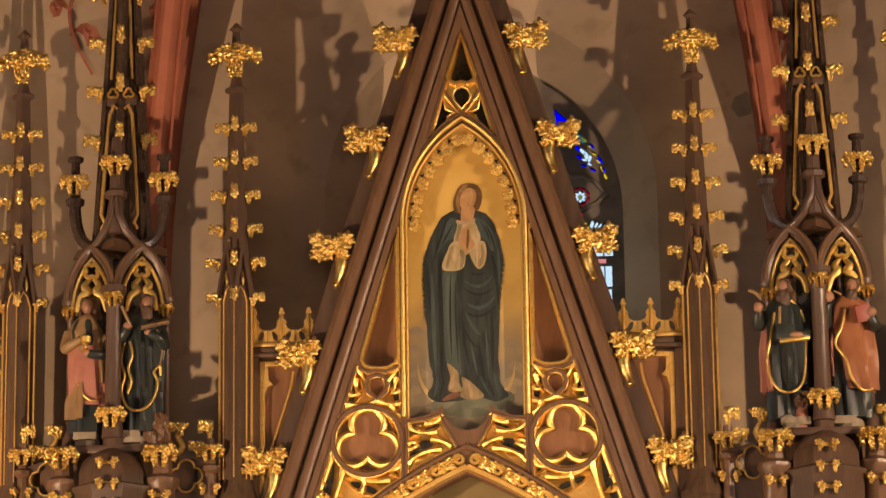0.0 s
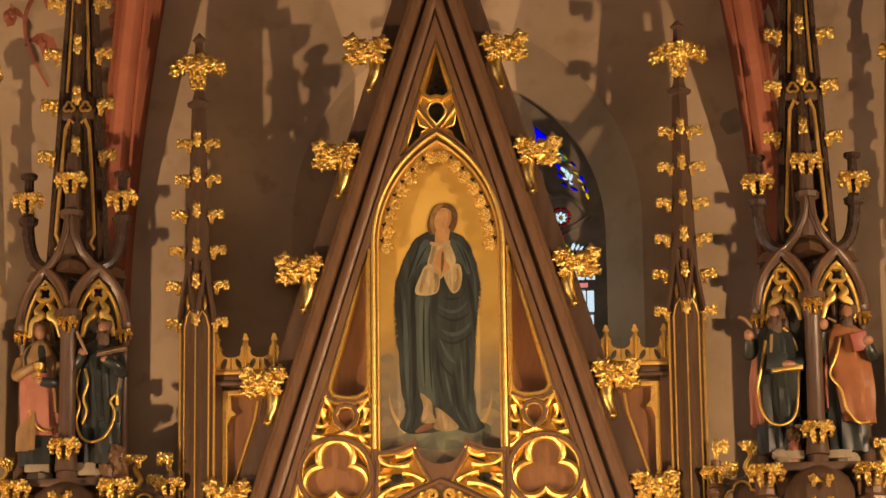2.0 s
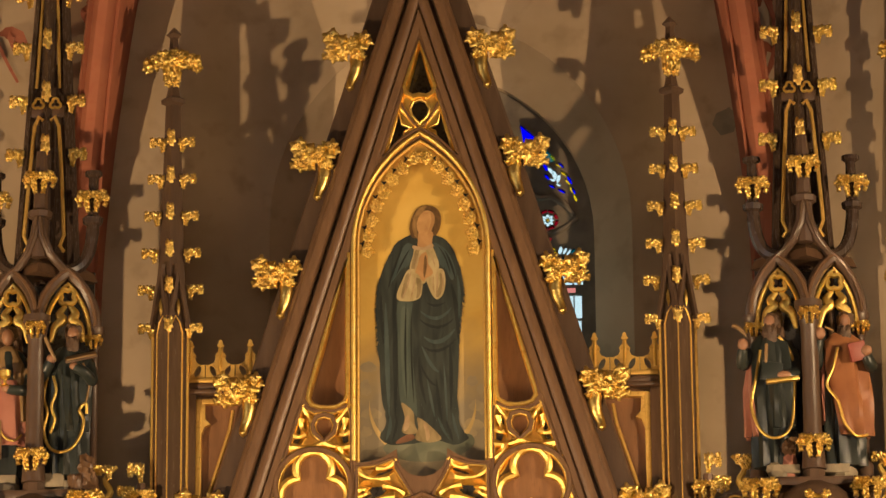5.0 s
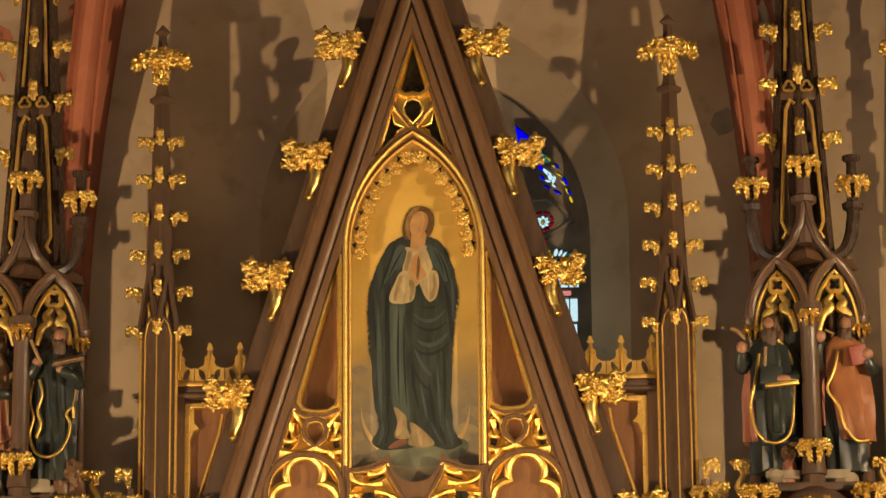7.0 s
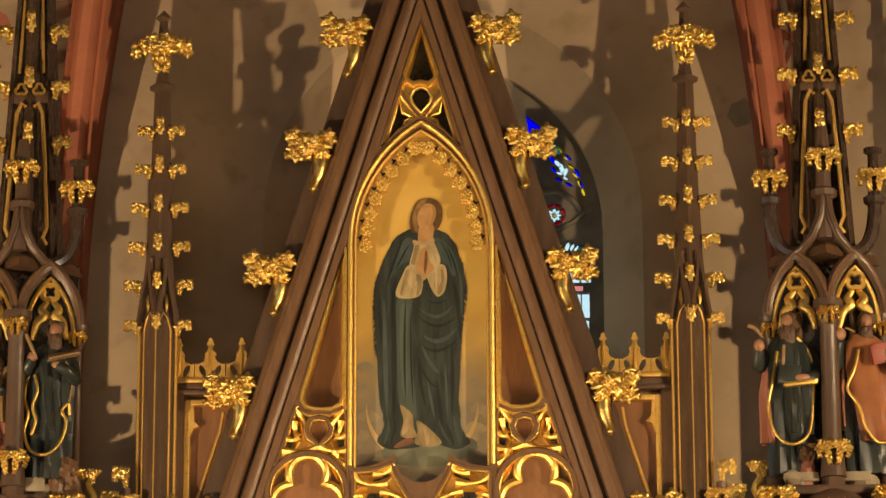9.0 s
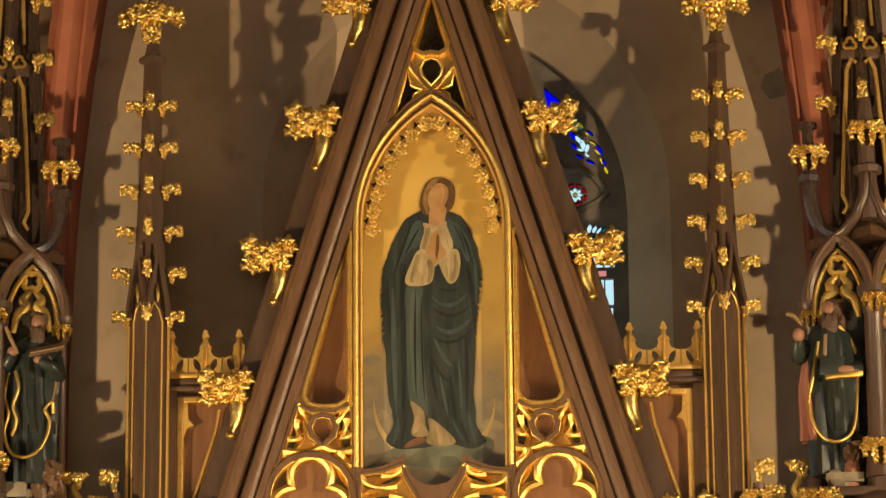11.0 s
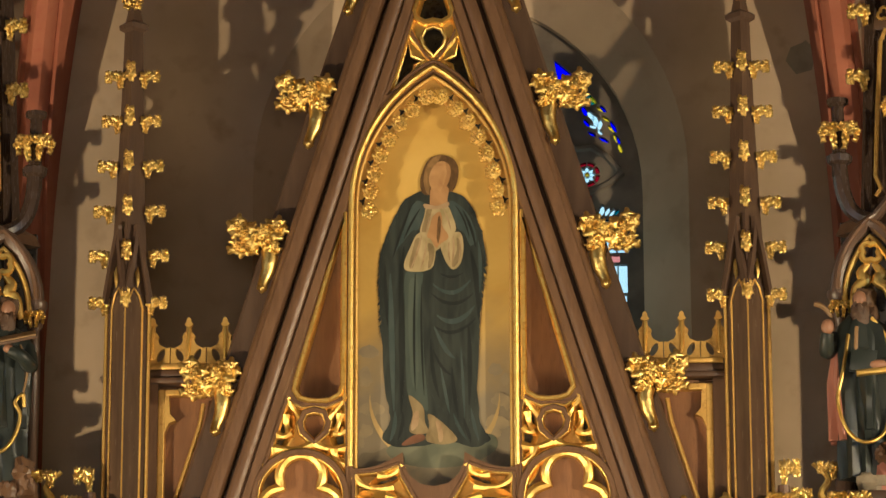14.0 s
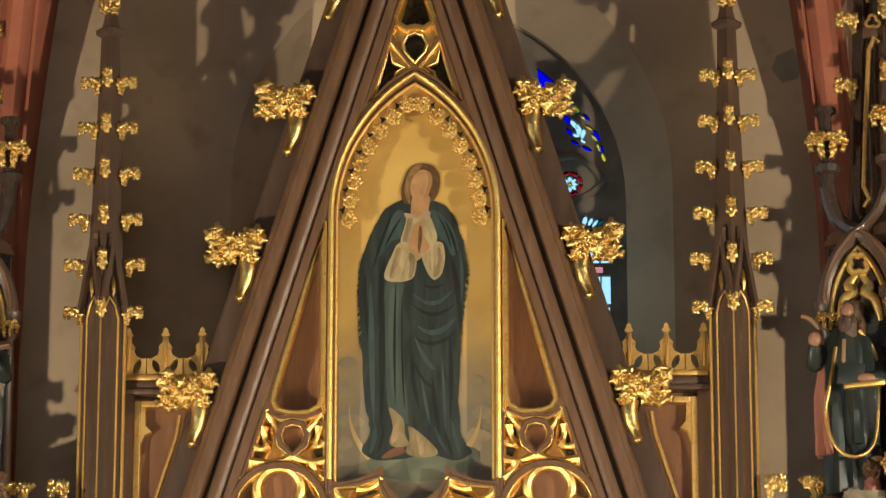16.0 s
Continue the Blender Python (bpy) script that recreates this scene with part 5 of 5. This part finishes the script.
    col = P("column", lathe([(0.075, L(6.2)), (0.055, L(6.45)), (0.052, L(7.08)), (0.06, L(7.10)), (0.075, L(7.19)), (0.085, L(7.20)), (0.085, L(7.24))], at=(0, -0.24), n=14), WOOD_SHADE)
    o = part("gilt_capital", cap_gold, None, col, loc=(0, -0.27, L(7.15)))
    o.scale = (0.62, 1.1, 0.75)
    part("gilt_leaves", cap_gold, None, col, loc=(0, -0.31, L(6.34)))
    # Near-black back, so the niche's deep shade sits in the colour.
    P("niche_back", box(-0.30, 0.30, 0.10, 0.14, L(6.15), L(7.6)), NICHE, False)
    P("niche_rib", lathe([(0.022, L(6.15)), (0.022, L(7.5))], at=(-0.16, 0.09), n=8), WOOD_DARK)
    P("niche_rib", lathe([(0.022, L(6.15)), (0.022, L(7.5))], at=(0.16, 0.09), n=8), WOOD_DARK)
    # corbels under the statues
    P("base_block", lathe([(0.26, 0), (0.26, L(5.80)), (0.28, L(5.83)), (0.28, L(5.86)), (0.235, L(5.88)), (0.23, L(5.97)), (0.20, L(6.05)), (0.14, L(6.10)), (0.075, L(6.13)), (0.06, L(6.30))], at=(0, -0.2), sides=8, turn=math.pi / 8), WOOD_SHADE)
    for z in (6.0, 5.86, 5.72):
        part("gilt_leaf", pair_gold, None, t, loc=(0, -0.47, L(z)))
    P("platform", box(-0.42, 0.42, -0.27, 0.14, L(6.10), L(6.155), bevel=0.012), WOOD_SHADE)
    P("base_wall", box(-0.52, 0.52, -0.02, 0.14, 0, L(6.10)), WOOD_DARK, False)
    for sx in (-1, 1):
        ped = P("pedestal", lathe([(0.09, 0), (0.09, L(5.84)), (0.12, L(5.88)), (0.12, L(5.92)), (0.07, L(5.95)), (0.065, L(6.08)), (0.10, L(6.12))], at=(sx * 0.33, -0.22), sides=8), WOOD)
        o = part("gilt_leaves", cap_gold, None, ped, loc=(sx * 0.33, -0.30, L(6.07)))
        o.scale = (1.15, 1.2, 1.1)
        o = part("gilt_leaf", pair_gold, None, t, loc=(sx * 0.33, -0.33, L(5.80)))
        P("plinth", lathe([(0.075, L(6.15)), (0.085, L(6.17)), (0.085, L(6.20)), (0.07, L(6.225))], at=(sx * 0.185, -0.13), sides=8), STONE)
        # outer post with leaf cap and pierced quatrefoil panel
        post = P("outer_post", lathe([(0.04, 0), (0.04, L(5.98)), (0.065, L(6.0)), (0.065, L(6.03)), (0.035, L(6.05)), (0.03, L(6.22))], at=(sx * 0.63, -0.05), sides=8), WOOD)
        o = part("gilt_leaves", cap_gold, None, post, loc=(sx * 0.63, -0.07, L(6.13)))
        o.scale = (0.95, 0.9, 0.8)
        o = part("gilt_leaf", pair_gold, None, t, loc=(sx * 0.63, -0.1, L(5.88)))
        q = foils(sx * 0.47, L(5.97), 0.055, 0.055, 4, 0, 40)
        P("pierced_panel", plate([(sx * 0.35, L(5.55)), (sx * 0.60, L(5.55)), (sx * 0.60, L(6.06)), (sx * 0.35, L(6.14))], [q], -0.06, -0.02), WOOD_SHADE, False)
        P("gilt_edge", tube(loop3(q, -0.062), 0.008, closed=True), GOLD)
        sc = [(sx * (0.40 + 0.06 * i / 8 + 0.03 * math.sin(i * 0.9)), -0.05, L(6.12 + 0.21 * i / 8)) for i in range(9)]
        P("gilt_scroll", tube(sc, 0.02, n=6, taper=lambda u: 1.2 - 0.6 * u), GOLD)
        o = part("gilt_leaf", small, None, t, loc=(sx * 0.41, -0.06, L(6.30)))
        o = part("gilt_leaf", small, None, t, loc=(sx * 0.60, -0.04, L(6.30)))
        o.scale = (sx, 1, 1.4)
        o = part("gilt_leaf", small, None, t, loc=(sx * 0.54, -0.05, L(6.17)))
    return t


tower(-2.345, "carved oak statue canopy with open spire and gilded leaves")
tower(2.365, "carved oak statue canopy with open spire and gilded leaves")

# ---- lower body that carries it all ----
b = box(-3.5, 3.2, 0.2, 0.6, 0.0, 5.3)
b = box(-3.5, 3.2, -0.45, 0.62, 4.9, 5.2, b, bevel=0.02)
b = box(-3.4, 3.1, -0.35, 0.6, 0.0, 4.9, b)
tagged(part("altar_table", b, WOOD_PANEL, smooth=False), "plain oak high altar carrying the carved gable", "altar")

# ---- statues ----
SKINS = [BLACKGREEN, ROSE, TAN, FLESH, HAIR, GOLD, ORANGE, STONE, RED_BOOK, WOOD]
I_DARK, I_ROSE, I_TAN, I_FLESH, I_HAIR, I_GOLD, I_ORANGE, I_STONE, I_RED, I_WOOD = range(10)


def paint_with(b, index):
    for f in b.faces:
        f.material_index = index
    return b


def robe(rows, index, folds=9, amp=0.09, phase=0.0, n=36, a0=0.0, a1=360.0, thick=0.0):
    """Draped cloth: rows of (z, half width, half depth, x shift, y shift); a part turn gives an open cloak."""
    b = bmesh.new()
    full = a1 - a0 >= 360
    rings = []
    zs = [r[0] for r in rows]
    steps = 22
    for k in range(steps + 1):
        z = zs[0] + (zs[-1] - zs[0]) * k / steps
        w, d, ox, oy = (float(np.interp(z, zs, [r[c] for r in rows])) for c in (1, 2, 3, 4))
        fade = 1.15 - 0.75 * k / steps
        ring = []
        for j in range(n if full else n + 1):
            th = radians(a0 + (a1 - a0) * j / n)
            m = 1 + 1.5 * amp * fade * (math.cos(folds * th + phase + 1.6 * z * 3) + 0.5 * math.cos((folds * 2 - 5) * th + 2 * phase + 5 * z))
            ring.append(b.verts.new((ox + w * m * math.cos(th), oy + d * m * math.sin(th), z)))
        rings.append(ring)
    m = len(rings[0])
    for p, q in zip(rings, rings[1:]):
        for j in range(m if full else m - 1):
            b.faces.new((p[j], p[(j + 1) % m], q[(j + 1) % m], q[j]))
    if full:
        b.faces.new(rings[0][::-1])
        b.faces.new(rings[-1])
    else:
        back = [[b.verts.new(v.co * 1.0 + Vector((0, 0.02, 0))) for v in r] for r in rings]
        for p, q in zip(back, back[1:]):
            for j in range(m - 1):
                b.faces.new((p[j], q[j], q[j + 1], p[j + 1]))
        for j in (0, m - 1):
            for p, q, pb, qb in zip(rings, rings[1:], back, back[1:]):
                b.faces.new((p[j], q[j], qb[j], pb[j]))
    return paint_with(b, index)


def limb(path, r, index, taper=None):
    path = sweep(path)
    return paint_with(tube(path, r, n=10, taper=taper), index)


def ball(x, y, z, rx, ry, rz, index, seed=1, rough=0.04):
    b = bmesh.new()
    bmesh.ops.create_icosphere(b, subdivisions=3, radius=1)
    off = Vector((seed * 3.1, seed, 0))
    for v in b.verts:
        k = 1 + rough * noise.noise(v.co * 3 + off) * 2
        v.co = Vector((x + v.co.x * rx * k, y + v.co.y * ry * k, z + v.co.z * rz * k))
    return paint_with(b, index)


def slab(m, sx, sy, sz, index, bevel=0.004):
    b = box(-sx / 2, sx / 2, -sy / 2, sy / 2, -sz / 2, sz / 2, bevel=bevel)
    bmesh.ops.transform(b, matrix=m, verts=b.verts[:])
    return paint_with(b, index)


def statue(at, pieces, label, name="saint_statue"):
    b = None
    for p in pieces:
        b = merge(b, p)
    ob = part(name, b, SKINS, label="")
    ob.location = at
    ob.scale = (1.05, 1.05, 1.055) if name == "saint_statue" else (1, 1, 1)
    return tagged(ob, label, "statue", "saints of the altar" if name == "saint_statue" else "")


BODY = [(0.04, 0.105, 0.075, 0, 0), (0.3, 0.11, 0.08, 0, 0), (0.55, 0.105, 0.08, 0, 0), (0.72, 0.125, 0.075, 0, 0), (0.78, 0.09, 0.06, 0, 0), (0.81, 0.035, 0.035, 0, 0)]


def scaled(rows, k, dx=0.0):
    return [(z, w * k, d * k, x + dx, y) for z, w, d, x, y in rows]


# the one in rose, with a cup
statue((-2.535, -0.13, 6.215), [
    slab(pose(0, -0.02, 0.02), 0.15, 0.13, 0.05, I_STONE),
    robe(scaled(BODY, 0.98), I_DARK, 7, 0.08),
    robe([(0.22, 0.115, 0.09, 0.01, -0.005), (0.42, 0.122, 0.095, 0, -0.005), (0.60, 0.118, 0.088, 0, -0.005)], I_ROSE, 8, 0.07, 1.0),
    robe([(0.13, 0.10, 0.085, -0.02, -0.015), (0.25, 0.105, 0.088, -0.02, -0.015), (0.36, 0.06, 0.08, -0.02, -0.02)], I_TAN, 5, 0.1, 0.4, a0=185, a1=275),
    robe([(0.56, 0.112, 0.082, 0, 0), (0.70, 0.132, 0.08, 0, 0), (0.79, 0.075, 0.058, 0, 0), (0.82, 0.035, 0.035, 0, 0)], I_TAN, 6, 0.07, 2.0),
    robe([(0.36, 0.05, 0.06, 0.11, 0.0), (0.52, 0.05, 0.07, 0.105, 0), (0.68, 0.05, 0.06, 0.085, 0)], I_TAN, 5, 0.12),
    limb([(-0.12, 0, 0.70), (-0.14, -0.04, 0.60), (-0.10, -0.10, 0.60), (-0.02, -0.13, 0.635)], 0.036, I_TAN, lambda t: 1.1 - 0.35 * t),
    limb([(0.12, 0, 0.68), (0.13, -0.05, 0.56), (0.08, -0.11, 0.535), (0.02, -0.13, 0.54)], 0.036, I_DARK, lambda t: 1.1 - 0.35 * t),
    ball(0.0, -0.14, 0.645, 0.03, 0.02, 0.016, I_FLESH), ball(0.02, -0.135, 0.54, 0.03, 0.022, 0.022, I_FLESH),
    paint_with(lathe([(0.026, 0.555), (0.01, 0.57), (0.01, 0.59), (0.032, 0.61), (0.034, 0.645)], at=(0.01, -0.145), n=12), I_GOLD),
    ball(0, -0.022, 0.872, 0.036, 0.042, 0.05, I_FLESH), ball(0.0, 0.012, 0.885, 0.06, 0.052, 0.066, I_HAIR, 2, 0.14), ball(0.045, 0.01, 0.82, 0.022, 0.03, 0.06, I_HAIR, 4, 0.15), ball(-0.045, 0.01, 0.82, 0.02, 0.03, 0.055, I_HAIR, 5, 0.15),
    limb([(-0.05, -0.095, 0.37), (0.0, -0.105, 0.27), (0.06, -0.10, 0.24), (0.10, -0.07, 0.28)], 0.007, I_GOLD),
], "painted statue of a saint in rose drapery holding a gold cup")

# the one in black-green with an open book and quill
ribbon = [(-0.11, -0.05, 0.62), (-0.125, -0.07, 0.5), (-0.10, -0.09, 0.40), (-0.12, -0.09, 0.30), (-0.085, -0.105, 0.20), (-0.02, -0.12, 0.165), (0.05, -0.115, 0.19), (0.095, -0.09, 0.27), (0.11, -0.08, 0.36), (0.085, -0.08, 0.42), (0.12, -0.07, 0.46), (0.125, -0.06, 0.40)]
mantle_edge = [(0.10, -0.07, 0.70), (0.135, -0.06, 0.58), (0.12, -0.07, 0.46)]
ribbon2 = [(-0.07, -0.09, 0.62), (-0.05, -0.10, 0.53), (-0.075, -0.10, 0.44), (-0.055, -0.10, 0.36), (-0.08, -0.10, 0.28)]
statue((-2.165, -0.13, 6.215), [
    slab(pose(-0.06, -0.02, 0.01), 0.12, 0.12, 0.08, I_STONE),
    robe(scaled(BODY, 1.08), I_DARK, 9, 0.10, 0.7),
    robe([(0.30, 0.125, 0.09, 0, 0.01), (0.6, 0.135, 0.095, 0, 0.01), (0.74, 0.13, 0.08, 0, 0.01), (0.80, 0.06, 0.055, 0, 0)], I_DARK, 7, 0.12, 2.0),
    limb([(-0.12, 0, 0.70), (-0.15, -0.04, 0.62), (-0.11, -0.10, 0.66), (-0.08, -0.12, 0.70)], 0.036, I_DARK, lambda t: 1.1 - 0.3 * t),
    limb([(0.12, 0, 0.70), (0.15, -0.05, 0.60), (0.12, -0.12, 0.63), (0.06, -0.14, 0.66)], 0.036, I_DARK, lambda t: 1.1 - 0.3 * t),
    ball(-0.08, -0.125, 0.71, 0.028, 0.022, 0.032, I_FLESH), ball(0.06, -0.145, 0.665, 0.028, 0.022, 0.022, I_FLESH),
    limb([(-0.05, -0.13, 0.70), (-0.085, -0.14, 0.77), (-0.115, -0.14, 0.84)], 0.012, I_TAN, lambda t: 0.4 + 1.2 * t * (1.3 - t)),
    slab(pose(0.10, -0.15, 0.712, 25, -12, 6), 0.19, 0.10, 0.014, I_HAIR), slab(pose(0.10, -0.153, 0.722, 25, -12, 6), 0.175, 0.09, 0.010, I_TAN),
    ball(0.03, -0.024, 0.885, 0.034, 0.042, 0.044, I_FLESH, 3), ball(0.03, 0.012, 0.90, 0.052, 0.05, 0.058, I_HAIR, 2, 0.15), ball(0.03, -0.045, 0.815, 0.04, 0.03, 0.06, I_HAIR, 6, 0.2),
    limb(ribbon, 0.0095, I_GOLD), limb(ribbon2, 0.009, I_GOLD), limb(mantle_edge, 0.006, I_TAN),
], "painted statue of a bearded saint with open book and quill")

# the one in black with closed book and raised quill
trim = [(-0.06, -0.06, 0.72), (-0.09, -0.09, 0.55), (-0.12, -0.09, 0.40), (-0.09, -0.105, 0.27), (-0.03, -0.12, 0.20), (0.04, -0.115, 0.20), (0.10, -0.09, 0.26), (0.125, -0.07, 0.40), (0.135, -0.06, 0.60), (0.11, -0.05, 0.72), (0.05, -0.06, 0.80)]
statue((2.13, -0.13, 6.195), [
    slab(pose(0.07, -0.02, 0.02), 0.15, 0.13, 0.05, I_STONE),
    robe(scaled(BODY, 1.0), I_DARK, 9, 0.10, 0.3),
    robe([(0.26, 0.128, 0.095, 0.01, 0.01), (0.6, 0.14, 0.10, 0.01, 0.01), (0.76, 0.13, 0.085, 0.01, 0.01), (0.82, 0.06, 0.055, 0, 0)], I_DARK, 7, 0.12, 2.6),
    robe([(0.22, 0.05, 0.07, -0.10, 0.02), (0.5, 0.045, 0.07, -0.11, 0.02), (0.66, 0.03, 0.05, -0.10, 0.01)], I_ROSE, 5, 0.15),
    limb([(-0.11, 0, 0.72), (-0.16, -0.04, 0.64), (-0.165, -0.08, 0.68), (-0.16, -0.10, 0.72)], 0.036, I_DARK, lambda t: 1.1 - 0.3 * t),
    limb([(0.12, 0, 0.72), (0.15, -0.05, 0.60), (0.12, -0.11, 0.56), (0.07, -0.13, 0.55)], 0.038, I_DARK, lambda t: 1.1 - 0.3 * t),
    ball(-0.16, -0.11, 0.745, 0.03, 0.024, 0.036, I_FLESH), ball(0.07, -0.14, 0.555, 0.045, 0.024, 0.024, I_FLESH),
    limb([(-0.14, -0.12, 0.79), (-0.18, -0.12, 0.84), (-0.22, -0.12, 0.855)], 0.014, I_TAN, lambda t: 0.4 + 1.2 * t * (1.3 - t)),
    slab(pose(0.0, -0.13, 0.575, 0, 8, 0), 0.12, 0.04, 0.11, I_DARK), slab(pose(0.06, -0.14, 0.525, 0, -6, 0), 0.19, 0.04, 0.026, I_GOLD),
    slab(pose(-0.03, -0.14, 0.68, 0, 4, 0), 0.018, 0.02, 0.12, I_TAN),
    ball(0.0, -0.024, 0.895, 0.034, 0.042, 0.044, I_FLESH, 3), ball(0.03, 0.012, 0.90, 0.055, 0.055, 0.068, I_HAIR, 2, 0.15), ball(0.0, -0.045, 0.815, 0.045, 0.03, 0.075, I_HAIR, 6, 0.2), ball(0.06, 0.0, 0.82, 0.03, 0.04, 0.06, I_HAIR, 7, 0.2),
    limb(trim, 0.009, I_GOLD),
], "painted statue of a bearded saint in black cloak with closed book")

# the one in orange
trim2 = [(-0.03, -0.09, 0.72), (-0.06, -0.11, 0.60), (-0.10, -0.11, 0.50), (-0.04, -0.12, 0.40), (-0.01, -0.125, 0.28), (0.05, -0.115, 0.20), (0.125, -0.07, 0.21)]
statue((2.565, -0.13, 6.195), [
    slab(pose(-0.06, -0.02, 0.02), 0.15, 0.13, 0.05, I_STONE),
    robe(scaled(BODY, 1.0), I_DARK, 8, 0.10, 1.3),
    robe([(0.21, 0.105, 0.095, 0.04, -0.01), (0.40, 0.12, 0.10, 0.03, -0.008), (0.62, 0.135, 0.095, 0.01, 0), (0.76, 0.12, 0.08, 0.01, 0), (0.82, 0.055, 0.05, 0, 0)], I_ORANGE, 7, 0.12, 0.6),
    robe([(0.30, 0.03, 0.06, -0.12, 0.02), (0.5, 0.04, 0.07, -0.12, 0.02), (0.7, 0.03, 0.05, -0.10, 0.01)], I_ROSE, 5, 0.15),
    limb([(-0.11, 0, 0.72), (-0.15, -0.04, 0.63), (-0.15, -0.09, 0.70), (-0.135, -0.11, 0.76)], 0.036, I_DARK, lambda t: 1.1 - 0.3 * t),
    limb([(0.12, 0, 0.72), (0.16, -0.05, 0.62), (0.15, -0.11, 0.62), (0.13, -0.13, 0.66)], 0.038, I_DARK, lambda t: 1.1 - 0.3 * t),
    ball(-0.13, -0.12, 0.80, 0.032, 0.024, 0.036, I_FLESH), ball(0.13, -0.14, 0.69, 0.034, 0.026, 0.032, I_FLESH),
    limb([(-0.10, -0.13, 0.835), (-0.05, -0.13, 0.81)], 0.006, I_TAN),
    slab(pose(0.08, -0.14, 0.685, 10, -14, 10), 0.10, 0.03, 0.11, I_RED),
    ball(0.02, -0.024, 0.89, 0.034, 0.042, 0.044, I_FLESH, 3), ball(0.03, 0.014, 0.905, 0.052, 0.05, 0.058, I_HAIR, 2, 0.15), ball(0.015, -0.04, 0.82, 0.04, 0.03, 0.055, I_HAIR, 6, 0.2),
    limb(trim2, 0.009, I_GOLD),
], "painted statue of a bearded saint in orange cloak with red book")

statue((-2.04, -0.16, 6.15), [
    ball(0.0, 0.0, 0.17, 0.06, 0.06, 0.07, I_WOOD, 3, 0.25), ball(0.0, 0.02, 0.07, 0.07, 0.06, 0.09, I_WOOD, 4, 0.2), ball(-0.06, -0.02, 0.06, 0.05, 0.05, 0.07, I_WOOD, 6, 0.2),
    ball(0.065, -0.01, 0.15, 0.025, 0.03, 0.02, I_GOLD, 2, 0.2),
], "brown carved crouching lion at the feet of a saint", "lion_figure")
statue((2.22, -0.20, 6.16), [
    ball(0.0, 0.0, 0.19, 0.042, 0.05, 0.05, I_WOOD, 3, 0.2), ball(0.0, 0.03, 0.09, 0.045, 0.045, 0.10, I_ROSE, 4, 0.15), ball(0.03, -0.02, 0.235, 0.03, 0.015, 0.014, I_TAN, 4, 0.15),
    ball(-0.09, -0.02, 0.05, 0.05, 0.04, 0.045, I_STONE, 5, 0.15),
], "small brown carved ox at the feet of a saint", "ox_figure")
